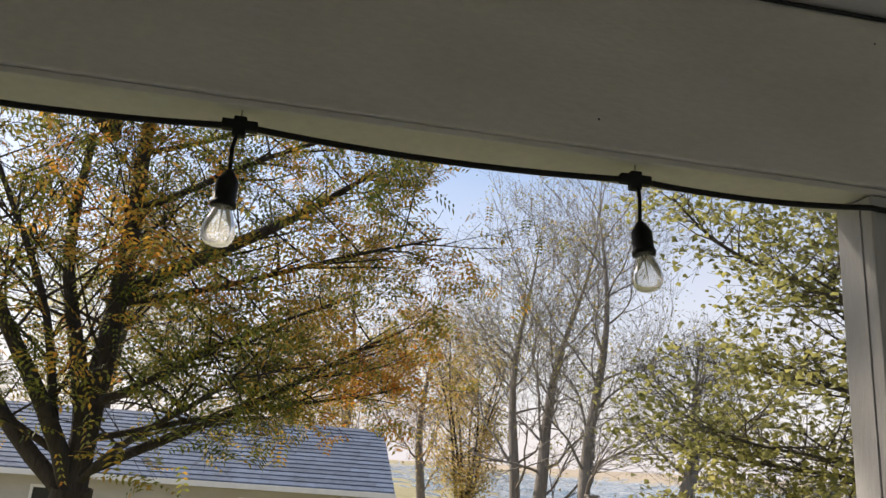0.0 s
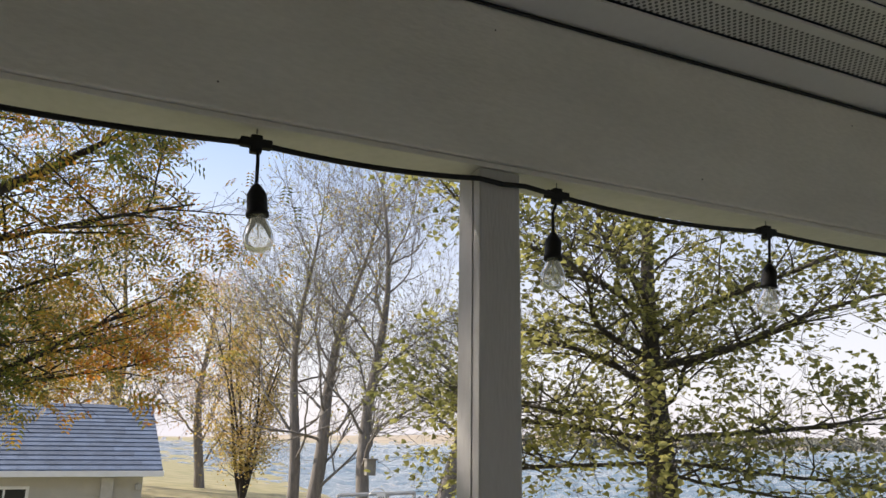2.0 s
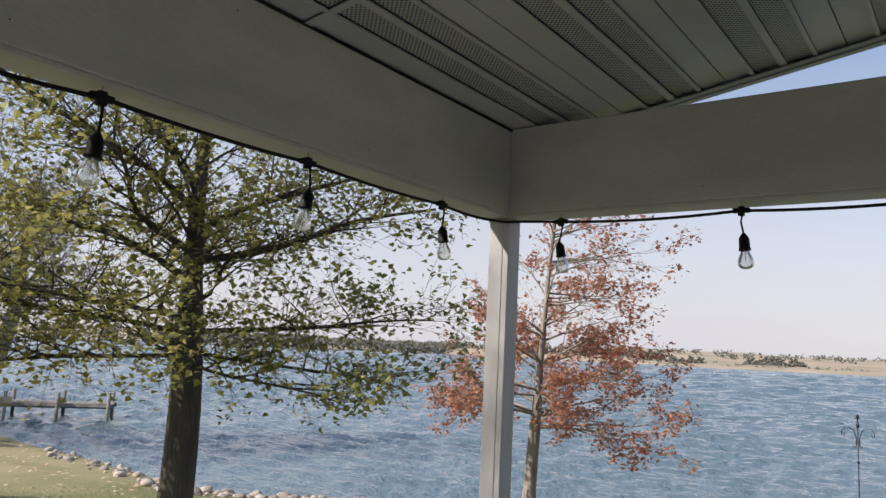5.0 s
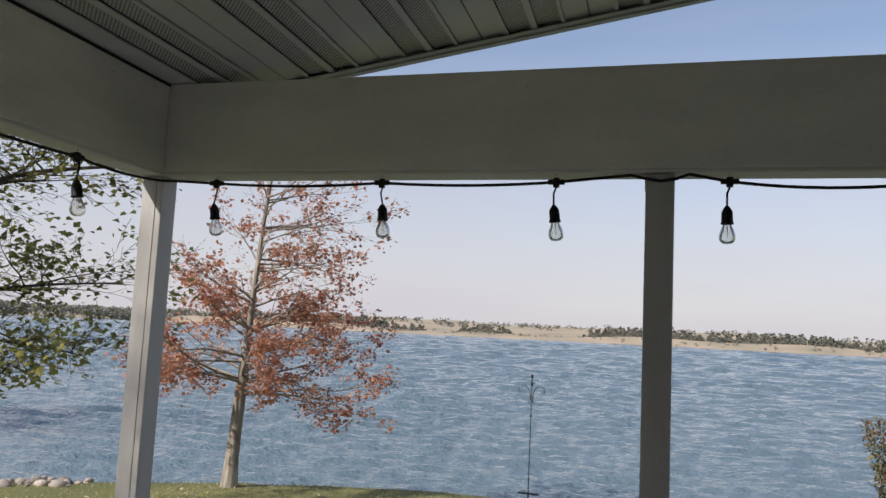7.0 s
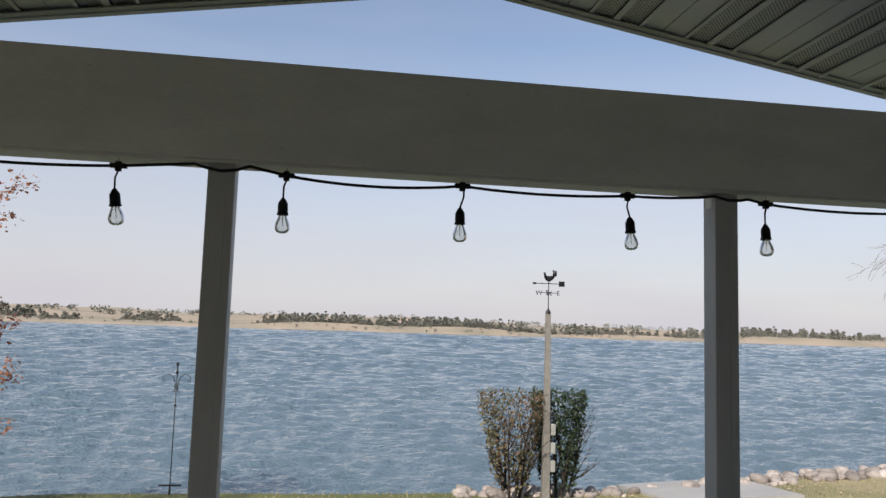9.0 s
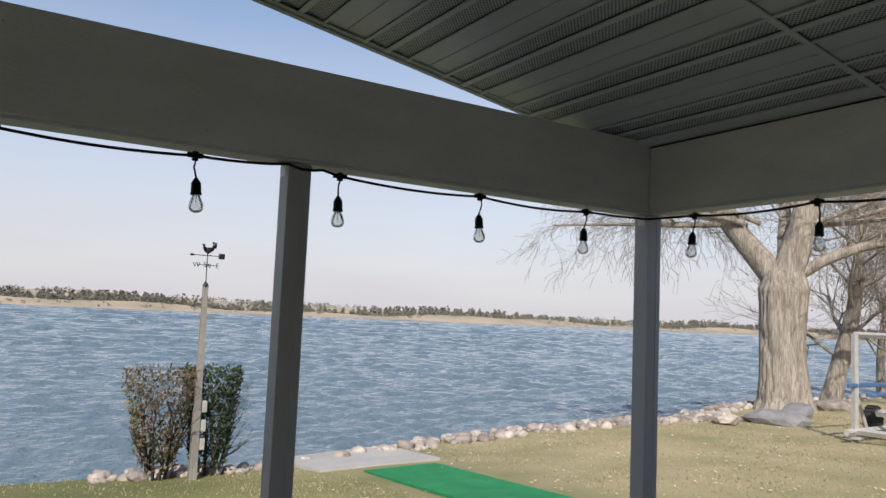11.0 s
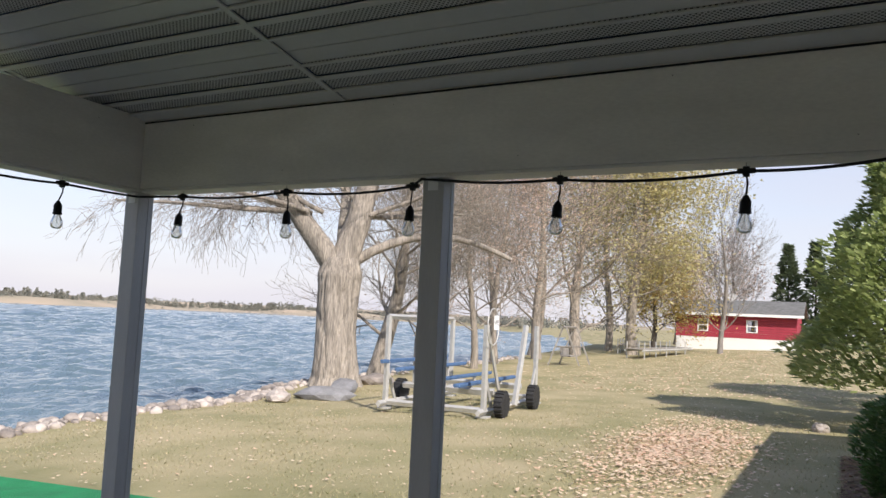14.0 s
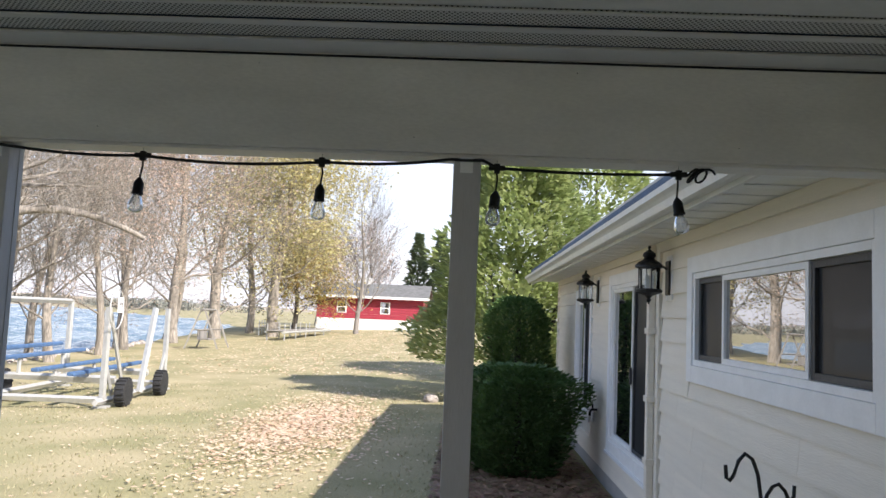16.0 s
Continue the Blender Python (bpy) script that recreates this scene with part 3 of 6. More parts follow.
    for x0, sx, z0 in ((XA, 1, CEIL_Z[0]), (XC, -1, CEIL_Z[1])):
        sweep(v, f, [(x0 + sx * 0.004, y, z0 + 0.001) for y in np.linspace(back, YB - 0.01, 12)], 0.004, 5)
    part("shadow_bead", data_mesh("shadow_bead", v, f, M_BLACK), M_BLACK)
    tagged(bpy.data.objects["shadow_bead"], "black bead drawn for the shadow line where soffit meets beams", "trim", kind="structure")


M_VENT = mat("vented_soffit", (0.55, 0.55, 0.53), 0.5, vary=0.04, scale=2, bump=0.0, grime=0.04)


def perforate(m):
    """Rows of small punched slots in real size."""
    n, l = m.node_tree.nodes, m.node_tree.links
    b = n["Principled BSDF"]
    src = b.inputs["Base Color"].links[0].from_socket
    geo, mp, vo = n.new("ShaderNodeNewGeometry"), n.new("ShaderNodeMapping"), n.new("ShaderNodeTexVoronoi")
    mp.inputs["Scale"].default_value = (85, 85, 0)
    mp.inputs["Rotation"].default_value = (0, 0, radians(45))
    vo.inputs["Randomness"].default_value, vo.inputs["Scale"].default_value = 0.0, 1.0
    ramp = n.new("ShaderNodeValToRGB")
    ramp.color_ramp.elements[0].position, ramp.color_ramp.elements[1].position = 0.3, 0.36
    ramp.color_ramp.elements[0].color, ramp.color_ramp.elements[1].color = (0.16, 0.16, 0.16, 1), (1, 1, 1, 1)
    mx = n.new("ShaderNodeMix")
    mx.data_type, mx.blend_type = "RGBA", "MULTIPLY"
    mx.inputs[0].default_value = 1
    l.new(geo.outputs["Position"], mp.inputs[0]), l.new(mp.outputs[0], vo.inputs[0]), l.new(vo.outputs["Distance"], ramp.inputs[0])
    l.new(src, mx.inputs[6]), l.new(ramp.outputs[0], mx.inputs[7]), l.new(mx.outputs[2], b.inputs["Base Color"])


perforate(M_VENT)


# ---- string lights ----
def string_lights():
    e = thing("string_light", (0, YB, 2.12), "black rubber string light with clear bulbs hung under the beams", "string light")
    off = Vector((0, YB, 2.12))
    lamps = [(XA - 0.026, y, 90) for y in (-1.64, -1.006, -0.367, 0.237, 0.817, 1.43, 2.075)]
    lamps += [(x, YB + 0.028, 0) for x in (-1.535, -0.887, -0.283, 0.25, 0.845, 1.443, 1.975, 2.61, 3.198)]
    lamps += [(XC + 0.03, y, 90) for y in (2.24, 1.648, 1.041, 0.457, -0.14, -0.716, -1.305)]
    z0 = 2.112
    # way points of the cord: lamps, and the inner faces of the posts that it passes
    way = [(XA - 0.026, -2.2, z0)]
    for i, (x, y, _) in enumerate(lamps):
        way.append((x, y, z0))
        if i == 2:
            way += [(XA + 0.004, 0.045, z0 - 0.004), (XA + 0.005, 0.095, z0 - 0.008), (XA + 0.004, 0.145, z0 - 0.004)]
        if i == 6:
            way += [(XA + 0.002, YB - 0.008, z0 + 0.004), (XA + 0.06, YB + 0.001, z0 + 0.004)]
        if i == 9:
            way += [(-0.045, YB + 0.02, z0 + 0.02), (-0.006, YB, z0 + 0.006), (0.043, YB - 0.004, z0 - 0.004), (0.092, YB, z0 + 0.004), (0.13, YB + 0.02, z0 + 0.022)]
        if i == 12:
            way += [(1.71, YB + 0.02, z0 + 0.008), (1.76, YB, z0 + 0.012), (1.81, YB - 0.004, z0), (1.86, YB, z0 + 0.002), (1.9, YB + 0.02, z0 + 0.012)]
        if i == 15:
            way += [(3.5, YB + 0.005, z0), (3.56, YB - 0.006, z0)]
        if i == 18:
            way += [(XC + 0.004, 0.99, z0 + 0.02), (XC + 0.0, 0.94, z0 + 0.015), (XC + 0.004, 0.885, z0 + 0.01)]
        if i == 20:
            way += [(XC + 0.004, -0.565, z0 + 0.018), (XC, -0.618, z0 + 0.016), (XC + 0.004, -0.67, z0 + 0.018)]
    pts = []
    rng = random.Random(3)
    for a, b in zip(way, way[1:]):
        a, b = Vector(a), Vector(b)
        d = (b - a).length
        sag = 0.045 * d * (0.5 + rng.random()) if d > 0.25 else 0
        k = max(2, int(d / 0.05))
        for j in range(k):
            t = j / k
            pts.append(a.lerp(b, t) - Vector((0, 0, sag * 4 * t * (1 - t) * (0.5 if d < 0.4 else 1) * 0.5)) - off)
    pts.append(Vector(way[-1]) - off)
    part("cord", tube(pts, 0.0052, 7, M_BLACK, "cord"), M_BLACK, e, "black round cord")
    coil = [Vector(way[-1]) - off + Vector((0.016 * math.cos(k), -0.03 - 0.02 * math.sin(k * 0.9) - 0.004 * k, 0.022 * math.sin(k) - 0.002)) for k in np.arange(0, 16, 0.4)]
    part("cord_bundle", tube(coil, 0.0042, 6, M_BLACK, "cord_bundle"), M_BLACK, e, "spare cord bound in a bundle")
    tee = bmesh.new()
    for lo, hi in (((-0.027, -0.008, -0.008), (0.027, 0.008, 0.008)), ((-0.01, -0.008, -0.018), (0.01, 0.008, 0.0)), ((-0.01, -0.008, 0.0), (0.01, 0.008, 0.014))):
        add_box(tee, lo, hi, 0.003)
    tee_me = bpy.data.meshes.new("cord_tee")
    tee.to_mesh(tee_me)
    tee_me.materials.append(M_BLACK)
    holder = lathe([(0.004, 0.0), (0.007, -0.003), (0.0125, -0.012), (0.0165, -0.02), (0.0172, -0.05), (0.019, -0.052), (0.019, -0.058), (0.015, -0.0585)], 18)
    hold_me = bpy.data.meshes.new("lamp_holder")
    holder.to_mesh(hold_me)
    hold_me.materials.append(M_BLACK)
    bulb = lathe([(0.0125, -0.0565), (0.0135, -0.062), (0.0175, -0.072), (0.022, -0.083), (0.0245, -0.094), (0.0245, -0.101), (0.0225, -0.109), (0.017, -0.1155), (0.009, -0.1185), (0.001, -0.119)], 20)
    bulb_me = bpy.data.meshes.new("bulb")
    bulb.to_mesh(bulb_me)
    bulb_me.materials.append(M_BULB)
    fil_me = tube([(0, 0, -0.058), (0, 0, -0.078), (0.001, 0, -0.098)], [0.002, 0.0012, 0.0009], 5, M_FILAMENT, "filament")
    for me in (hold_me, bulb_me):
        me.polygons.foreach_set("use_smooth", [True] * len(me.polygons))
    rng = random.Random(11)
    for i, (x, y, turn) in enumerate(lamps):
        p = Vector((x, y, z0)) - off
        t = new("cord_tee", tee_me)
        t.parent, t.matrix_basis = e, pose(*p, 0, 0, turn)
        s = new("screw_hook", HOOK_ME)
        s.parent, s.matrix_basis = e, pose(*(p + Vector((0, 0, 0.004))))
        sx, sy = rng.uniform(-6, 6), rng.uniform(-9, 9)
        tip = p + Vector((rng.uniform(-0.012, 0.012), rng.uniform(-0.004, 0.004), -0.075))
        mid = p.lerp(tip, 0.5) + Vector((rng.uniform(-0.006, 0.012), rng.uniform(-0.005, 0.005), 0))
        part("drop_wire", tube([p + Vector((0, 0, -0.008)), p.lerp(mid, 0.5) + Vector((0.003, 0.001, 0)), mid, mid.lerp(tip, 0.6), tip], 0.0033, 6, M_BLACK, "drop_wire"), M_BLACK, e)
        h = new("lamp_holder", hold_me)
        h.parent, h.matrix_basis = e, pose(*tip, sx, sy, rng.uniform(0, 90))
        b = new("bulb", bulb_me)
        b.parent = h
        tagged(b, "clear glass bulb")
        b.visible_shadow = False
        fl = new("filament", fil_me)
        fl.parent = h


HOOK_ME = tube([(0, 0, 0.024), (0, 0, 0.012), (0.003, 0, 0.006), (0.004, 0, 0), (0.001, 0, -0.005)], 0.0014, 5, M_STEEL, "screw_hook")


# ---- the house beside the porch ----
SOFFIT_Z, EAVE_Y, HOUSE_END = 2.3, -1.78, 14.2
OPENINGS = [("window_1", 4.0, 6.61, 1.245, 2.11), ("door_1", 7.64, 9.56, 0.28, 2.14), ("window_2", 10.72, 12.06, 0.41, 2.06)]


def house_wall():
    e = thing("wall_south", (0, WALL_Y, 0), "cream lap siding wall of the house", "wall", kind="structure")
    t = 0.16
    bm = bmesh.new()
    x = -3.3
    for _, a, b, lo, hi in OPENINGS:
        add_box(bm, (x, -t, -0.4), (a, -0.03, SOFFIT_Z + 0.6))
        add_box(bm, (a, -t, -0.4), (b, -0.03, lo))
        add_box(bm, (a, -t, hi), (b, -0.03, SOFFIT_Z + 0.6))
        x = b
    add_box(bm, (x, -t, -0.4), (HOUSE_END, -0.03, SOFFIT_Z + 0.6))
    add_box(bm, (HOUSE_END - 0.16, -8, -0.4), (HOUSE_END, -t, SOFFIT_Z + 0.6))
    add_box(bm, (-3.3, -8, -0.4), (-3.14, -t, SOFFIT_Z + 0.6))
    add_box(bm, (-3.3, -8.1, -0.4), (HOUSE_END, -8, SOFFIT_Z + 0.6))
    part("sheathing", bm, M_PALEWALL, e)
    rng = random.Random(2)
    z, ex = 0.02, 0.185
    meshes = {}
    while z < SOFFIT_Z + 0.3:
        hi = min(z + ex, SOFFIT_Z + 0.42)
        spans = [(-2.2, HOUSE_END)]
        for _, a, b, lo, oh in OPENINGS:
            if lo - 0.02 < hi and oh + 0.02 > z + 0.02:
                spans = [s for p, q in spans for s in ((p, min(q, a)), (max(p, b), q)) if s[1] - s[0] > 0.03]
                for z0, z1 in ((z, lo), (oh, hi)):
                    if 0.01 < z1 - z0 < ex - 0.005:
                        L, H = b - a, z1 - z0
                        vs = [(0, 0.018, 0), (L, 0.018, 0), (L, 0.0, H), (0, 0.0, H), (0, -0.03, 0), (L, -0.03, 0), (L, -0.03, H), (0, -0.03, H)]
                        fs = [(0, 3, 2, 1), (4, 5, 6, 7), (0, 1, 5, 4), (1, 2, 6, 5), (2, 3, 7, 6), (3, 0, 4, 7)]
                        fill = part("siding_board", data_mesh("siding_board", vs, fs, M_SIDING), M_SIDING, e)
                        fill.matrix_basis = pose(a, 0, z0)
        for p, q in spans:
            x0 = p
            while x0 < q - 0.02:
                x1 = min(q, x0 + rng.choice((3.66, 2.4, 3.0)) * (0.6 + 0.4 * rng.random()))
                if q - x1 < 0.4:
                    x1 = q
                key = (round(x1 - x0, 3), round(hi - z, 3))
                if key not in meshes:
                    L, H = key
                    vs = [(0.0015, 0.022, 0), (L - 0.0015, 0.022, 0), (L - 0.0015, 0.0, H + 0.02), (0.0015, 0.0, H + 0.02), (0.0015, -0.03, 0), (L - 0.0015, -0.03, 0), (L - 0.0015, -0.03, H + 0.02), (0.0015, -0.03, H + 0.02)]
                    fs = [(0, 3, 2, 1), (4, 5, 6, 7), (0, 1, 5, 4), (1, 2, 6, 5), (2, 3, 7, 6), (3, 0, 4, 7)]
                    meshes[key] = data_mesh("siding_board", vs, fs, M_SIDING)
                b = new("siding_board", meshes[key])
                b.parent, b.matrix_basis = e, pose(x0, 0, z)
                x0 = x1
        z += ex
    part("corner_board", box((HOUSE_END - 0.09, 0.002, 0.0), (HOUSE_END + 0.02, 0.025, SOFFIT_Z)), M_SIDING, e)
    part("frieze_board", box((XC + BEAM_T + 0.03, 0.002, SOFFIT_Z - 0.085), (HOUSE_END - 0.1, 0.034, SOFFIT_Z - 0.002), 0.003), M_SIDING, e)
    part("foundation", box((-3.3, -0.1, -0.4), (HOUSE_END, 0.0, 0.015)), M_CONCRETE, e)
    # interior shell: dark rooms behind the glass
    part("inner_floor", box((-3.1, -7.9, 0.1), (HOUSE_END - 0.2, -t - 0.01, 0.18)), M_GREYWOOD, e)
    # house roof, eave soffit and gutter
    r = thing("house_roof", (0, WALL_Y, SOFFIT_Z), "shingled house roof with white gutter along the eave", "roof", kind="structure")
    ey = EAVE_Y - WALL_Y
    x0, x1 = XC + BEAM_T + 0.03, HOUSE_END + 0.3
    b = bmesh.new()
    k = x0
    while k < x1 - 0.01:
        q = min(k + 0.1, x1)
        add_box(b, (k + 0.002, 0.0, 0.0 if int((k - x0) / 0.1 + 0.5) % 3 else 0.006), (q - 0.002, ey - 0.02, 0.012))
        k += 0.1
    part("eave_soffit", b, M_TRIM, r, "white vented eave soffit")
    part("fascia", box((x0, ey - 0.02, -0.06), (x1, ey, 0.15), 0.002), M_GUTTER, r)
    prof = [(0.002, 0.02), (0.05, 0.012), (0.07, 0.02), (0.085, 0.06), (0.1, 0.075), (0.125, 0.09), (0.127, 0.125), (0.112, 0.125), (0.11, 0.1), (0.09, 0.085), (0.07, 0.05), (0.05, 0.026), (0.002, 0.03)]
    b = bmesh.new()
    rings = [[b.verts.new((x, ey + u, w - 0.055)) for u, w in prof] for x in (x0, x1)]
    for i in range(len(prof)):
        j = (i + 1) % len(prof)
        b.faces.new((rings[0][i], rings[0][j], rings[1][j], rings[1][i]))
    b.faces.new(rings[0]), b.faces.new(rings[1][::-1])
    bmesh.ops.recalc_face_normals(b, faces=b.faces)
    part("gutter", b, M_GUTTER, r, "white rolled metal gutter")
    b = bmesh.new()
    for lo, hi, y0, y1, z0, z1 in ((x0, x1, ey + 0.02, -3.2, 0.14, 1.2), (-3.6, x0, -0.3, -3.2, 0.25, 1.2), (-3.6, x1, -3.2, -7.0, 1.2, 0.14)):
        vs = [b.verts.new(c) for c in ((lo, y0, z0), (hi, y0, z0), (hi, y1, z1), (lo, y1, z1), (lo, y0, z0 + 0.05), (hi, y0, z0 + 0.05), (hi, y1, z1 + 0.05), (lo, y1, z1 + 0.05))]
        for q in ((0, 3, 2, 1), (4, 5, 6, 7), (0, 1, 5, 4), (1, 2, 6, 5), (2, 3, 7, 6), (3, 0, 4, 7)):
            b.faces.new([vs[c] for c in q])
    part("roof_deck", b, M_SHINGLE, r)
    b = bmesh.new()
    vs = [b.verts.new(c) for c in ((HOUSE_END, 0, 0.0), (HOUSE_END, -5.9, 0.0), (HOUSE_END, -3.2, 1.2))]
    b.faces.new(vs)
    bmesh.ops.solidify(b, geom=b.faces[:], thickness=0.1)
    part("gable_end", b, M_SIDING, r)


def frame_ring(x0, x1, z0, z1, w, y0, y1, bevel=0.003):
    b = bmesh.new()
    add_box(b, (x0, y0, z0), (x0 + w, y1, z1), bevel)
    add_box(b, (x1 - w, y0, z0), (x1, y1, z1), bevel)
    add_box(b, (x0 + w, y0, z0), (x1 - w, y1, z0 + w), bevel)
    add_box(b, (x0 + w, y0, z1 - w), (x1 - w, y1, z1), bevel)
    return b


def house_openings():
    for name, a, b, lo, hi in OPENINGS:
        door = name == "door_1"
        e = thing(name, ((a + b) / 2, WALL_Y, lo), "white-framed sliding glass patio door with dark screen" if door else "white-framed sliding window with a dark insect screen", "door" if door else "window", kind="structure")
        w, h = b - a, hi - lo
        x0, x1 = -w / 2, w / 2
        part("trim", frame_ring(x0, x1, 0, h, 0.115, -0.02, 0.032, 0.004), M_TRIM, e, "white flat casing")
        part("window_frame" if not door else "door_frame", frame_ring(x0 + 0.116, x1 - 0.116, 0.116, h - 0.116, 0.04, -0.06, 0.02), M_TRIM, e)
        i0, i1, j0, j1 = x0 + 0.157, x1 - 0.157, 0.157, h - 0.157
        if name == "window_1":
            cuts = [(i0, i0 + 0.255 * (i1 - i0), "screen"), (i0 + 0.255 * (i1 - i0), i0 + 0.78 * (i1 - i0), "clear"), (i0 + 0.78 * (i1 - i0), i1, "screen")]
        else:
            cut = i0 + (0.42 if door else 0.5) * (i1 - i0)
            cuts = [(i0, cut, "screen"), (cut, i1, "clear")]
        for p, q, kind in cuts:
            dy = 0.0 if kind == "clear" else -0.012
            s = part("sash", frame_ring(p + 0.002, q - 0.002, j0, j1, 0.035, -0.035 + dy, 0.005 + dy, 0.002), M_TRIM if kind == "clear" else M_SCREENFRAME, e)
            part("pane" if kind == "clear" else "screened_pane", box((p + 0.036, -0.022 + dy, j0 + 0.034), (q - 0.036, -0.014 + dy, j1 - 0.034)), M_PANE if kind == "clear" else M_DARKPANE, s)
        if door:
            hd = box((cut - 0.03, 0.006, h * 0.42), (cut - 0.008, 0.03, h * 0.42 + 0.16), 0.005)
            part("handle", hd, M_SCREENFRAME, e)
        if door:
            part("sill", box((x0 - 0.01, 0.0, -0.03), (x1 + 0.01, 0.05, -0.002), 0.004), M_TRIM, e)


M_SCREENFRAME = mat("screen_frame", (0.05, 0.052, 0.055), 0.5, vary=0.1)


def wall_lantern(x):
    e = thing("wall_lantern", (x, WALL_Y + 0.012, 2.0), "black metal coach lantern with clear glass on the wall", "lantern", "wall lanterns")
    part("backplate", box((-0.055, 0.0, -0.14), (0.055, 0.022, 0.13), 0.008), M_IRON, e)
    part("mount_board", box((-0.08, -0.01, -0.18), (0.08, 0.006, 0.17), 0.004), M_TRIM, e)
    part("arm", tube([(0, 0.02, 0.06), (0, 0.06, 0.09), (0, 0.1, 0.08), (0, 0.14, 0.05)], 0.009, 8, M_IRON, "arm"), M_IRON, e)
    cy = 0.16
    top = lathe([(0.003, 0.225), (0.012, 0.218), (0.013, 0.205), (0.006, 0.195), (0.02, 0.185), (0.046, 0.165), (0.052, 0.14), (0.036, 0.128), (0.05, 0.112), (0.088, 0.09), (0.108, 0.068), (0.11, 0.052), (0.085, 0.045)][::-1], 14)
    bmesh.ops.translate(top, verts=top.verts, vec=(0, cy, 0.02))
    part("cap", top, M_IRON, e)
    bot = lathe([(0.088, -0.115), (0.104, -0.125), (0.1, -0.142), (0.06, -0.158), (0.026, -0.17), (0.014, -0.19), (0.022, -0.2), (0.012, -0.215), (0.003, -0.235)], 14)
    bmesh.ops.translate(bot, verts=bot.verts, vec=(0, cy, 0.02))
    part("base", bot, M_IRON, e)
    for k in range(6):
        a = math.pi / 3 * k
        part("bar", tube([(0.083 * math.cos(a), cy + 0.083 * math.sin(a), 0.07), (0.08 * math.cos(a), cy + 0.08 * math.sin(a), -0.11)], 0.0045, 5, M_IRON, "bar"), M_IRON, e)
    g = lathe([(0.076, -0.108), (0.078, 0.066)], 12)
    bmesh.ops.translate(g, verts=g.verts, vec=(0, cy, 0))
    gl = part("glass", g, M_CLEAR, e, "clear glass cylinder")
    gl.visible_shadow = False
    for k in range(3):
        a = 2.1 * k
        c = lathe([(0.01, -0.1), (0.01, -0.02), (0.012, -0.018), (0.009, 0.005), (0.003, 0.02)], 8)
        bmesh.ops.translate(c, verts=c.verts, vec=(0.03 * math.cos(a), cy + 0.03 * math.sin(a), 0))
        part("candle_bulb", c, M_TRIM, e)


def house_extras():
    d = thing("downspout", (7.5, WALL_Y + 0.02, 0), "cream metal conduit strapped to the siding", "pipe")
    part("pipe", box((-0.04, 0.02, 0.05), (0.04, 0.075, SOFFIT_Z - 0.02), 0.008), M_SIDING, d)
    part("backing_board", box((-0.13, -0.012, 0.02), (0.13, 0.018, SOFFIT_Z - 0.03), 0.003), M_SIDING, d)
    for z in (0.5, 1.0, 1.55):
        part("strap", box((-0.06, 0.0, z), (0.06, 0.085, z + 0.05), 0.004), M_SIDING, d)
    v = thing("wall_vent", (10.5, WALL_Y + 0.012, 0.45), "small cream louvred vent on the wall", "vent")
    for k in range(5):
        part("louvre", box((-0.07, 0.0, 0.03 * k), (0.07, 0.02, 0.03 * k + 0.02), 0.003), M_TRIM, v)
    f = thing("hose_bib", (10.2, WALL_Y + 0.012, 0.62), "black outdoor tap on the wall", "tap")
    part("spout", tube([(0, 0, 0), (0, 0.07, 0.0), (0, 0.09, -0.03), (0, 0.09, -0.07)], 0.014, 8, M_IRON, "spout"), M_IRON, f)
    part("wheel", tube([(0.03 * math.cos(a), 0.06 + 0.0 * a, 0.035 + 0.03 * math.sin(a)) for a in np.linspace(0, 6.28, 10)], 0.006, 6, M_IRON, "wheel"), M_IRON, f)


